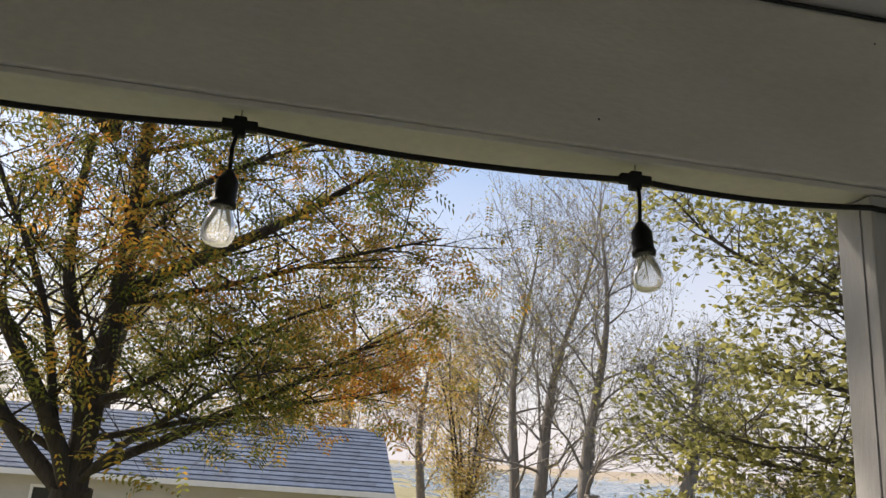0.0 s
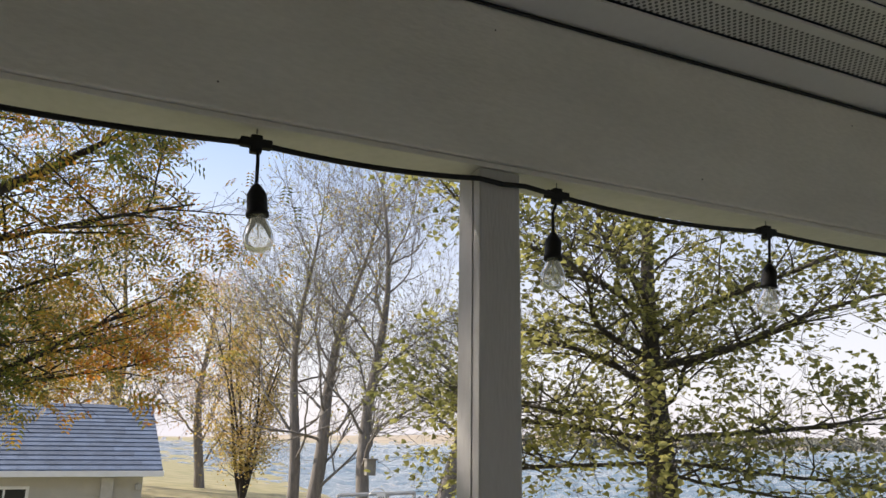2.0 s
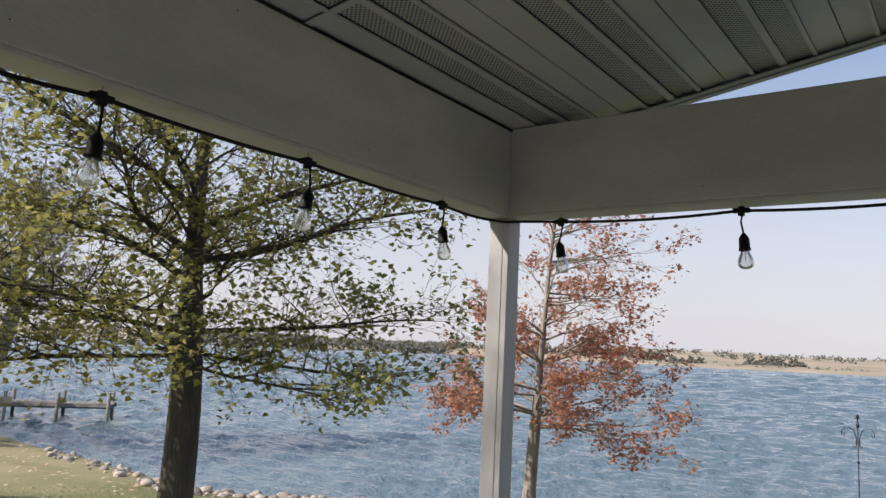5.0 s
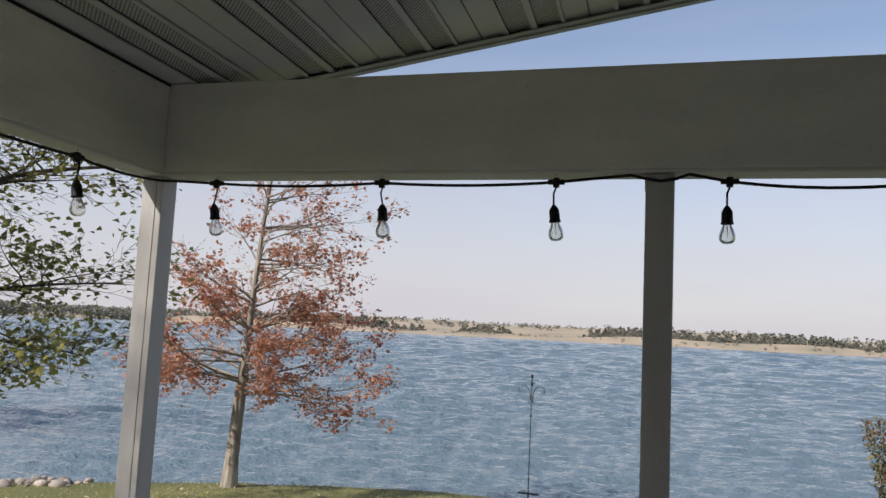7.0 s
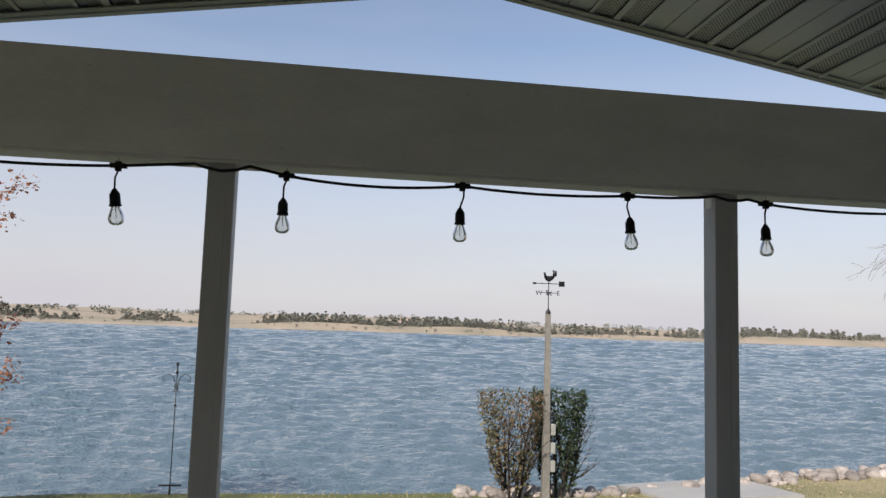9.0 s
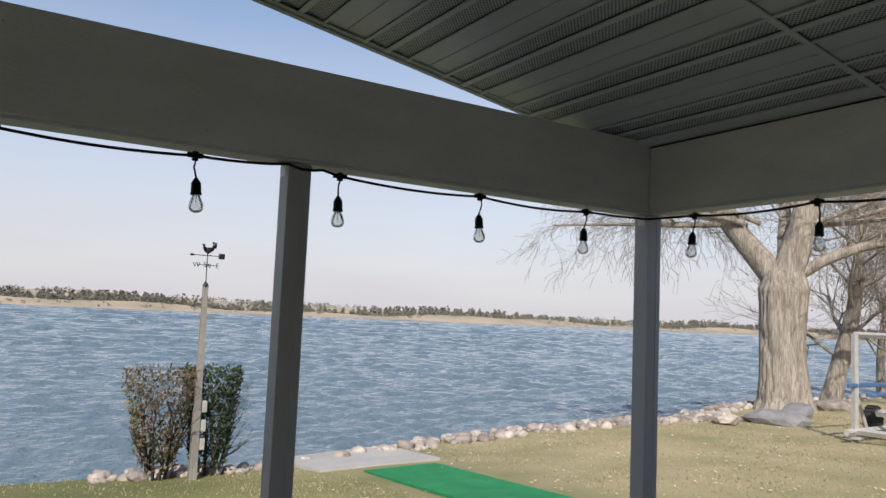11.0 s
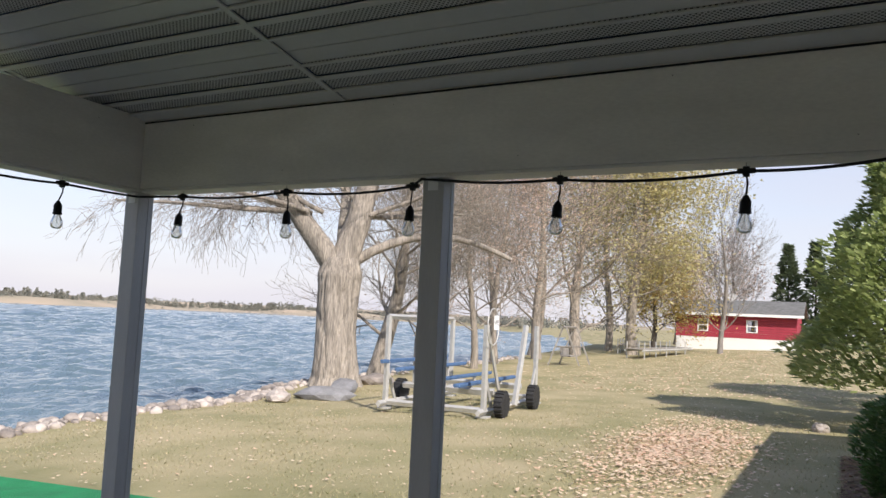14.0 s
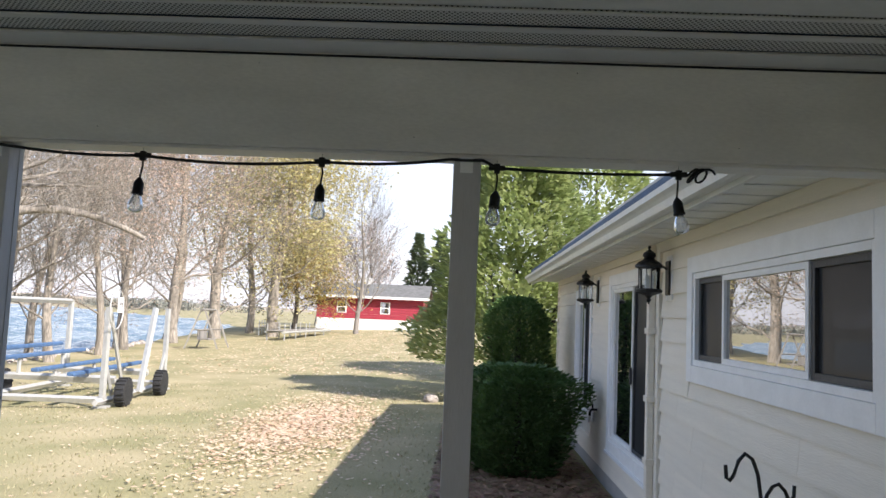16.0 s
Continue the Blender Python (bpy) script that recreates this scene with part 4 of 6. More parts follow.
def shepherd_hook(at, h, span, foot, label, turn=0):
    e = thing("shepherd_hook", at, label, "garden hook", "garden hooks", turn=turn)
    part("stem", tube([(0, 0, -0.15), (0, 0, h * 0.5), (0, 0, h * (0.92 if foot else 0.7))], 0.0075, 8, M_IRON, "stem"), M_IRON, e)
    if foot:
        part("foot_bar", box((-0.16, -0.012, 0.12), (0.16, 0.012, 0.145), 0.004), M_IRON, e)
        part("ground_tube", tube([(0, 0, -0.1), (0, 0, 0.14)], 0.016, 8, M_IRON, "ground_tube"), M_IRON, e)
        part("finial", lathe([(0.003, h * 0.9), (0.018, h * 0.91), (0.022, h * 0.925), (0.01, h * 0.94), (0.008, h * 0.965), (0.02, h * 0.975), (0.02, h * 0.99), (0.004, h)], 10), M_IRON, e)
        part("knot", lathe([(0.008, h * 0.66), (0.018, h * 0.665), (0.018, h * 0.672), (0.008, h * 0.678)], 10), M_IRON, e)
        for s in (-1, 1):
            p = [(s * 0.02, 0, h * 0.78), (s * 0.022, 0, h * 0.84), (s * 0.05, 0, h * 0.885), (s * 0.1, 0, h * 0.905), (s * 0.16, 0, h * 0.9), (s * span, 0, h * 0.875), (s * (span - 0.005), 0, h * 0.85), (s * (span - 0.035), 0, h * 0.85), (s * (span - 0.035), 0, h * 0.868)]
            part("arm", tube(p, 0.006, 7, M_IRON, "arm"), M_IRON, e)
            p = [(s * 0.015, 0, h * 0.83), (s * 0.016, 0, h * 0.8), (s * 0.03, 0, h * 0.77), (s * 0.05, 0, h * 0.768), (s * 0.055, 0, h * 0.785)]
            part("scroll", tube(p, 0.005, 7, M_IRON, "scroll"), M_IRON, e)
    else:
        for arc in (((0, 0.5), (0, 0.8), (-0.003, 0.9), (-0.02, 1.0), (-0.05, 1.065), (-0.09, 1.09), (-0.125, 1.06), (-0.15, 1.0), (-0.17, 0.98), (-0.188, 0.992), (-0.193, 1.045)),
                    ((0.0, 0.5), (0.006, 0.8), (0.013, 0.86), (0.03, 0.91), (0.06, 0.945), (0.095, 0.955), (0.13, 0.925), (0.15, 0.885), (0.165, 0.88), (0.18, 0.9), (0.183, 0.945))):
            part("arm", tube([(u * span / 0.165, 0, w * h / 1.09) for u, w in arc], 0.0085, 8, M_IRON, "arm"), M_IRON, e)
    return e


# ---- trees ----
class Grower:
    """Grows limbs into one bark mesh and collects the places where leaves sit."""

    def __init__(self, seed, thin=0.0022):
        self.rng, self.thin = random.Random(seed), thin
        self.v, self.f, self.twigs, self.sv, self.sf = [], [], [], [], []

    def limb(self, p, d, length, r, level, top, wander=0.16, rise=0.05, kids=(5, 4, 4), angle=(35, 65), shrink=0.55, droop=0.0, start=0.25, taper=0.35):
        rng = self.rng
        n = max(3, int(length / (0.35 if level < top else 0.16)))
        n = min(n, 4 if level >= top else 6 if level == top - 1 else 12)
        step = length / n
        p, d = Vector(p), Vector(d).normalized()
        pts, rad = [p.copy()], [r]
        spawn = []
        for i in range(n):
            d = d + Vector((rng.gauss(0, wander), rng.gauss(0, wander), rng.gauss(0, wander) + rise - droop * (i / n)))
            d.normalize()
            p = p + d * step
            pts.append(p.copy())
            rad.append(max(self.thin, r * (1 - (1 - taper) * (i + 1) / n)))
            if (i + 1) / n > start:
                spawn.append((p.copy(), d.copy(), rad[-1]))
        sides = 10 if r > 0.09 else 6 if r > 0.03 else 4 if r > 0.009 else 3
        sweep(self.v, self.f, pts, rad, sides, cap=False)
        if level >= top:
            self.twigs += [(q, e) for q, e, _ in spawn]
            return
        k = kids[min(level, len(kids) - 1)]
        for j in range(k):
            q, e, rr = spawn[min(len(spawn) - 1, int((j + rng.random()) * len(spawn) / k))]
            side = e.orthogonal().normalized()
            side.rotate(Matrix.Rotation(rng.uniform(0, 2 * math.pi), 3, e))
            a = radians(rng.uniform(*angle))
            c = e * math.cos(a) + side * math.sin(a)
            self.limb(q, c, length * shrink * rng.uniform(0.7, 1.2), rr * 0.62, level + 1, top, wander * 1.15, rise, kids, angle, shrink, droop, 0.15, taper)
        self.limb(pts[-1], d, length * shrink * 0.9, rad[-1] * 0.9, level + 1, top, wander * 1.1, rise, kids, angle, shrink, droop, 0.1, taper)

    def stem(self, pts, radii, sides=12):
        sweep(self.sv, self.sf, pts, radii, sides, cap=False)

    def leaves(self, per, size, shape="oval", spread=0.12, keep=1.0, flat=0.4, gap=None, cell=0.8):
        """Leaf blades with a bent midrib round the twigs."""
        rng = self.rng
        v, f = [], []
        for q, e in self.twigs:
            if rng.random() > keep or (gap is not None and noise.noise(q / cell) + 0.25 * rng.gauss(0, 1) < gap):
                continue
            for _ in range(per):
                c = q + Vector((rng.gauss(0, spread), rng.gauss(0, spread), rng.gauss(0, spread * 0.8)))
                s = size * rng.uniform(0.6, 1.25)
                u = Vector((rng.gauss(0, 1), rng.gauss(0, 1), rng.gauss(-0.35, flat))).normalized()
                w = u.cross(Vector((rng.gauss(0, 0.6), rng.gauss(0, 0.6), 1))).normalized()
                n = u.cross(w)
                i = len(v)
                if shape == "oval":
                    v += [c - u * s * 0.5, c + w * s * 0.36 + n * s * 0.1, c + u * s * 0.5, c - w * s * 0.36 + n * s * 0.1]
                    f += [(i, i + 1, i + 2), (i, i + 2, i + 3)]
                elif shape == "spade":
                    v += [c - u * s * 0.4, c - u * s * 0.22 + w * s * 0.45 + n * s * 0.12, c + u * s * 0.55, c - u * s * 0.22 - w * s * 0.45 + n * s * 0.12]
                    f += [(i, i + 1, i + 2), (i, i + 2, i + 3)]
                else:
                    # compound leaf: paired leaflets along a stalk
                    for k in range(5):
                        o = c + u * s * (k - 2) * 0.42
                        for sd in (-1, 1):
                            i = len(v)
                            tip = o + w * sd * s * 0.5 + u * s * 0.12 - Vector((0, 0, s * 0.1))
                            v += [o, o + w * sd * s * 0.22 + u * s * 0.16, tip, o + w * sd * s * 0.26 - u * s * 0.06]
                            f.append((i, i + 1, i + 2, i + 3))
        return v, f

    def finish(self, name, at, label, bark, leaf=None, lv=(), lf=(), group="lakeside trees"):
        e = thing(name, at, label, "tree", group)
        o = Vector(at)
        part("trunk", data_mesh("trunk", [p - o for p in self.sv], self.sf, bark, True), bark, e)
        if self.v:
            part("limb", data_mesh("limb", [p - o for p in self.v], self.f, bark, True), bark, e)
        if leaf and lv:
            part("crown", data_mesh("crown", [p - o for p in lv], lf, leaf), leaf, e)
        return e


def on_ground(x, y, sink=0.05):
    return Vector((x, y, ground_z(x, y) - sink))


def bend(p0, p1, sway, n, rng):
    """A gently wandering line from p0 to p1."""
    out = []
    ph = rng.uniform(0, 6)
    for i in range(n + 1):
        t = i / n
        q = Vector(p0).lerp(Vector(p1), t)
        q += Vector((math.sin(ph + 4 * t), math.cos(ph + 3.3 * t), 0)) * sway * math.sin(math.pi * t)
        out.append(q)
    return out


def boughs(g, line, rad, first, n, length, level=1, top=3, flat=0.3, lean=(0, 0, 0), kids=(5, 4, 4), angle=(25, 55), wander=0.12, rise=0.02, droop=0.0, shrink=0.58):
    """Side branches that leave a stem alternately, reaching outward in flat sprays."""
    r = g.rng
    for k in range(n):
        t = first + (1 - first) * (k + r.random()) / n
        x = t * (len(line) - 1)
        i = min(len(line) - 2, int(x))
        p = line[i].lerp(line[i + 1], x - i)
        along = (line[i + 1] - line[i]).normalized()
        a = k * 2.4 + r.uniform(-0.5, 0.5)
        d = Vector((math.cos(a), math.sin(a), flat * r.uniform(0.3, 1.6))) + along * 0.5 + Vector(lean)
        g.limb(p, d, length * r.uniform(0.65, 1.2) * (1.1 - 0.35 * t), rad * (1 - 0.6 * t), level, top, wander, rise, kids, angle, shrink, droop=droop)


def locust_tree():
    b = on_ground(-8.0, -2.7)
    g = Grower(21)
    r = g.rng
    fork = Vector((-8.0, -2.76, 1.2))
    g.stem(bend(b, fork, 0.05, 5, r), [0.26, 0.2, 0.185, 0.18, 0.18, 0.17])
    # upright stems out of the low fork
    for dx, dy, dz, rad, sway in ((0.1, 0.08, 3.6, 0.125, 0.06), (-0.4, -0.55, 3.4, 0.085, 0.22), (0.5, -1.5, 3.5, 0.08, 0.25), (-0.2, -2.6, 3.0, 0.08, 0.3), (0.7, -0.9, 2.6, 0.05, 0.16)):
        line = bend(fork - Vector((0, 0, 0.1)), fork + Vector((dx, dy, dz)), sway, 9, r)
        g.stem(line, [rad * (1 - 0.065 * i) for i in range(10)], 10)
        boughs(g, line, 0.024, 0.3, 15, 1.25, kids=(5, 4, 4))
    # long limbs that sweep out towards the lake and the porch
    trunk = fork + Vector((0.0, 0.0, 1.6))
    for p, tip, rad, n in ((trunk, (-0.2, 2.3, 1.7), 0.095, 18), (fork + Vector((0, 0, 0.1)), (-0.2, 2.7, 1.55), 0.055, 18), (fork + Vector((0, 0, 0.7)), (0.7, 2.0, 1.0), 0.04, 14),
                           (trunk + Vector((0, 0, 0.9)), (0.4, 2.5, 1.2), 0.04, 14), (fork, (0.9, 1.4, 1.1), 0.04, 14), (trunk, (0.9, 2.9, 0.75), 0.035, 16), (fork + Vector((0, 0, 0.4)), (-0.6, 2.9, 0.75), 0.035, 16),
                           (fork + Vector((0, 0, 0.2)), (0.6, -1.9, 1.0), 0.04, 12), (trunk + Vector((0, 0, 1.5)), (-0.2, 1.9, 0.9), 0.03, 10)):
        line = bend(p, Vector(p) + Vector(tip), 0.12, 9, r)
        g.stem(line, [rad * (1 - 0.085 * i) for i in range(10)], 8)
        boughs(g, line, 0.02, 0.22, n, 0.95, flat=0.12, kids=(5, 4, 4), wander=0.11, droop=0.03)
    # crown top over the house corner: unseen boughs added to dapple sun on posts
    for tip in ((2.6, -1.6, 1.9), (3.0, -0.8, 1.3), (2.0, -2.2, 2.6), (3.6, -1.4, 2.4), (1.2, -1.6, 3.2), (2.2, -1.2, 2.6), (2.4, -0.2, 3.0), (0.6, -0.4, 3.4), (3.0, -1.8, 3.6)):
        p = fork + Vector((0.1, -0.2, 3.2))
        line = bend(p, p + Vector(tip), 0.15, 8, r)
        g.stem(line, [0.06 * (1 - 0.09 * i) for i in range(9)], 7)
        boughs(g, line, 0.02, 0.25, 12, 1.1, flat=0.3, kids=(4, 4, 3))
    lv, lf = g.leaves(1, 0.115, "compound", 0.09, 0.62, gap=-0.16, cell=0.35)
    g.finish("locust_tree", b, "multi-stemmed tree with small green, yellow and orange leaflets", M_DARKBARK, L_LOCUST, lv, lf)


def poplar_tree():
    b = on_ground(-7.2, 5.1)
    g = Grower(8)
    r = g.rng
    line = bend(b, b + Vector((0.12, 0.1, 6.4)), 0.1, 14, r)
    g.stem(line, [0.22, 0.18, 0.172, 0.165, 0.155, 0.14, 0.11] + [0.09 * (1 - 0.11 * i) for i in range(8)], 14)
    boughs(g, line, 0.028, 0.42, 26, 1.45, flat=0.5, kids=(5, 4, 4), rise=0.03, wander=0.13)
    # main limbs, long and rising on the lake side, sagging towards the porch
    for z, tip, rad, n in ((2.75, (-0.8, -1.6, 0.6), 0.06, 14), (2.15, (-1.0, -2.2, 0.35), 0.045, 16), (2.95, (1.9, 1.7, 0.75), 0.062, 12), (2.2, (1.9, 1.6, 0.25), 0.04, 9),
                                  (3.3, (2.3, 1.7, 1.25), 0.05, 12), (3.0, (0.9, -2.0, 0.9), 0.05, 14), (3.4, (-0.3, -2.6, 1.5), 0.05, 16), (3.5, (1.1, -1.5, 1.7), 0.045, 14), (2.5, (0.7, 0.9, 0.9), 0.04, 10), (2.6, (-1.2, 0.9, 0.8), 0.04, 10), (2.0, (1.7, 1.5, -0.3), 0.03, 8), (1.95, (-0.9, -2.0, -0.15), 0.035, 12), (2.05, (1.3, -1.0, -0.1), 0.03, 8), (1.9, (1.9, 0.4, -0.35), 0.03, 7), (2.3, (0.4, -2.6, 0.3), 0.035, 12)):
        p = b + Vector((0.03, 0.02, z))
        arm = bend(p, p + Vector(tip), 0.26, 8, r)
        g.stem(arm, [rad * 0.75 * (1 - 0.09 * i) for i in range(9)], 8)
        boughs(g, arm, 0.018, 0.2, int(n * 1.6), 0.8, flat=0.35, kids=(4, 4, 3), wander=0.14, droop=0.06)
    lv, lf = g.leaves(3, 0.076, "spade", 0.09, 0.55, gap=-0.1, cell=0.4)
    g.finish("poplar_tree", b, "poplar with dark rough trunk and yellow-green spade leaves", M_BARK, L_COTTON, lv, lf)


def rust_tree():
    b = on_ground(-6.08, 10.7)
    g = Grower(31)
    r = g.rng
    line = [q + Vector((0.3, 0.1, 0)) * (k / 12) ** 2 for k, q in enumerate(bend(b, b + Vector((0.08, 0.05, 5.6)), 0.03, 12, r))]
    g.stem(line, [0.14, 0.105, 0.098, 0.092, 0.075] + [0.05 * (1 - 0.1 * i) for i in range(8)], 10)
    # a dense drooping skirt, a rounded middle, and thin tiers that the wind has combed to one side
    for z, count, reach, flat, lean, rad in ((1.55, 11, 1.5, 0.02, (0.25, 0, 0), 0.026), (1.9, 9, 1.35, 0.12, (0, 0, 0), 0.024), (2.4, 9, 1.05, 0.35, (-0.1, 0, 0), 0.022), (2.9, 9, 0.95, 0.4, (0, 0, 0), 0.02),
                                             (3.4, 7, 1.2, 0.25, (0.7, 0.25, 0), 0.018), (3.9, 7, 1.4, 0.25, (0.9, 0.3, 0), 0.017), (4.4, 7, 1.3, 0.4, (0.7, 0.3, 0), 0.015), (5.0, 6, 1.1, 0.7, (0.5, 0.2, 0), 0.013)):
        for k in range(count):
            a = k * 2 * math.pi / count + r.uniform(-0.35, 0.35) + z
            d = Vector((math.cos(a), math.sin(a), flat + r.uniform(-0.1, 0.15))) + Vector(lean)
            t = min(11.99, z / 5.6 * 12)
            p = line[int(t)].lerp(line[int(t) + 1], t - int(t)) + Vector((0, 0, r.uniform(-0.15, 0.15)))
            g.limb(p, d, reach * r.uniform(0.7, 1.1), rad, 1, 3, 0.09, 0.02, (6, 4, 3), (20, 50), 0.5, droop=0.06 if z < 2 else 0.0)
    base = b.z
    g.twigs = [(q, e) for q, e in g.twigs if r.random() < (1.0 if q.z - base < 2.9 else 0.45)]
    lv, lf = g.leaves(11, 0.075, "oval", 0.065, 0.8, gap=-0.1, cell=0.5)
    g.finish("rust_tree", b, "young tree with sparse rust-red autumn leaves at the bank", M_PALEBARK, L_RUST, lv, lf)


def yellow_tree():
    b = on_ground(-34.5, 6.2)
    g = Grower(14, 0.006)
    r = g.rng
    for k in range(7):
        a = k * 0.9
        tip = b + Vector((math.cos(a) * 1.6, math.sin(a) * 1.6, 6.0 + r.random() * 1.8))
        line = bend(b, tip, 0.2, 8, r)
        g.stem(line, [0.09 * (1 - 0.1 * i) for i in range(9)], 6)
        for i in range(1, 9):
            for _ in range(2):
                c = r.uniform(0, 6.28)
                g.limb(line[i], (math.cos(c), math.sin(c), 0.8), 1.4, 0.022, 1, 2, 0.12, 0.03, (5, 4), (25, 50), 0.55)
    lv, lf = g.leaves(6, 0.13, "oval", 0.25, 0.9)
    g.finish("yellow_tree", b, "small upright tree with thin yellow autumn leaves", M_DARKBARK, L_YELLOW, lv, lf)


def bare_tree(at, h, rad, seed, label, bark=M_BARK, lean=(0, 0), leaf=None, keep=0.3, size=0.12, forks=0.16, limbs=18, depth=3, name="bare_tree", per=4, rise=0.06, angle=(25, 55), spread=0.3, limb_len=0.32):
    b = on_ground(*at)
    g = Grower(seed, 0.0055)
    r = g.rng
    top = b + Vector((lean[0], lean[1], h))
    line = bend(b, top, h * 0.04, 12, r)
    g.stem(line, [rad * 1.25, rad * 1.05] + [rad * (1 - 0.088 * i) for i in range(11)], 10)
    for k in range(3):
        a = k * 2.1 + 0.4
        g.limb(line[-1], (0.35 * math.cos(a), 0.35 * math.sin(a), 1), h * 0.16, rad * 0.13, 1, depth, 0.1, rise, (5, 4, 3, 3), angle, 0.6)
    for j in range(limbs):
        i = min(12, int(12 * (forks + (1 - forks) * (j + r.random()) / limbs)))
        a = j * 2.4 + r.uniform(-0.5, 0.5)
        ln = h * limb_len * (1.15 - 0.55 * i / 12) * r.uniform(0.75, 1.2)
        g.limb(line[i], (math.cos(a), math.sin(a), r.uniform(0.35, 1.1)), ln, rad * 0.26 * (1.1 - 0.6 * i / 12), 0, depth, 0.13, rise, (6, 4, 3, 3), angle, 0.6)
    lv, lf = g.leaves(per, size, "oval", spread, keep) if leaf else ((), ())
    return g.finish(name, b, label, bark, leaf, lv, lf)


def willow_tree():
    b = on_ground(19.9, 12.9, 0.15)
    g = Grower(42, 0.005)
    r = g.rng
    fork = b + Vector((0.0, 0.05, 3.95))
    girth = [0.86, 0.68, 0.61, 0.58, 0.57, 0.58, 0.6, 0.64, 0.5]
    g.stem(bend(b, fork, 0.06, 40, r), np.interp(np.linspace(0, 8, 41), range(9), girth), 96)
    for q in g.sv:
        out = Vector((q.x - b.x, q.y - b.y, 0)).normalized()
        ridge = abs(noise.noise((q.x * 5.5, q.y * 5.5, q.z * 0.9))) + 0.5 * abs(noise.noise((q.x * 13, q.y * 13, q.z * 2.2)))
        q += out * (min(0.3, ridge) - 0.2) * 0.28
    # two great arms in a V, and a side arm that arches over the lawn
    arms = [((-0.95, 1.15, 1.6), (-2.3, 2.6, 4.4), 0.37), ((0.35, -0.55, 1.9), (0.6, -1.0, 5.4), 0.45), ((1.0, -1.5, 1.5), (2.7, -4.4, 0.2), 0.17), ((1.3, 0.8, 1.8), (2.2, 1.6, 4.8), 0.24)]
    for mid, tip, rad in arms:
        line = []
        for k in range(11):
            t = k / 10
            line.append(fork - Vector((0, 0, 0.45)) * (1 - t) + Vector(mid) * (2 * t * (1 - t)) * 1.25 + Vector(tip) * t * t + Vector((r.gauss(0, 0.05), r.gauss(0, 0.05), 0)) * t)
        g.stem(line, [rad * (1 - 0.06 * i) for i in range(11)], 12)
        boughs(g, line, rad * 0.2, 0.3, 13, 2.0, 1, 3, 0.5, (0, 0, 0), (5, 5, 4), (30, 65), 0.15, 0.02, 0.3, 0.62)
    # long bare boughs hanging out over the water and the lawn
    for dx, dy, dz, rad in ((-4.4, 4.6, 1.2, 0.1), (-3.4, 4.4, 2.2, 0.1), (-4.0, 2.8, 1.8, 0.09), (-2.2, 3.6, 1.5, 0.08), (-2.4, 1.6, 2.6, 0.08), (2.6, -3.2, 1.6, 0.09), (3.2, -2.0, 2.2, 0.09), (1.2, -3.4, 2.6, 0.08)):
        p = fork + Vector((dx, dy, 0)) * 0.22 + Vector((0, 0, 1.3))
        line = bend(p, fork + Vector((dx, dy, dz)), 0.3, 8, r)
        g.stem(line, [rad * (1 - 0.09 * i) for i in range(9)], 7)
        boughs(g, line, rad * 0.24, 0.2, 12, 1.7, 1, 3, 0.15, (0, 0, 0), (6, 5, 4), (30, 60), 0.15, 0.0, 0.42, 0.62)
    g.finish("willow_tree", b, "huge old willow with furrowed pale trunk and bare drooping twigs", M_PALEBARK)


def fan_shrub(name, at, h, r0, r1, leaf, label, seed, count, size, stems=9, bark=M_DARKBARK, category="shrub"):
    b = on_ground(*at)
    rng = random.Random(seed)
    g = Grower(seed)
    for k in range(stems):
        a = k * 2.4
        rr = r1 * rng.uniform(0.3, 0.85)
        g.limb(b + Vector((r0 * math.cos(a) * 0.5, r0 * math.sin(a) * 0.5, 0)), (math.cos(a) * rr / h, math.sin(a) * rr / h, 1), h * 0.55, 0.03, 0, 2, 0.08, 0.05, (5, 4), (20, 45), 0.5)
    lv, lf = [], []
    for _ in range(count):
        t = rng.random() ** 0.7
        rad = (r0 + (r1 - r0) * min(1, t * 1.15)) * (0.55 + 0.45 * rng.random() ** 0.4)
        a = rng.uniform(0, 6.28)
        p = b + Vector((rad * math.cos(a), rad * math.sin(a), h * (0.12 + 0.88 * t)))
        clump_faces(lv, lf, p, 0.05, 1, size * rng.uniform(0.6, 1.2), rng)
    e = thing(name, b, label, category)
    part("branchwork", data_mesh("branchwork", [p - b for p in g.v], g.f, bark, True), bark, e)
    part("foliage", data_mesh("foliage", [p - b for p in lv], lf, leaf), leaf, e)
    return e


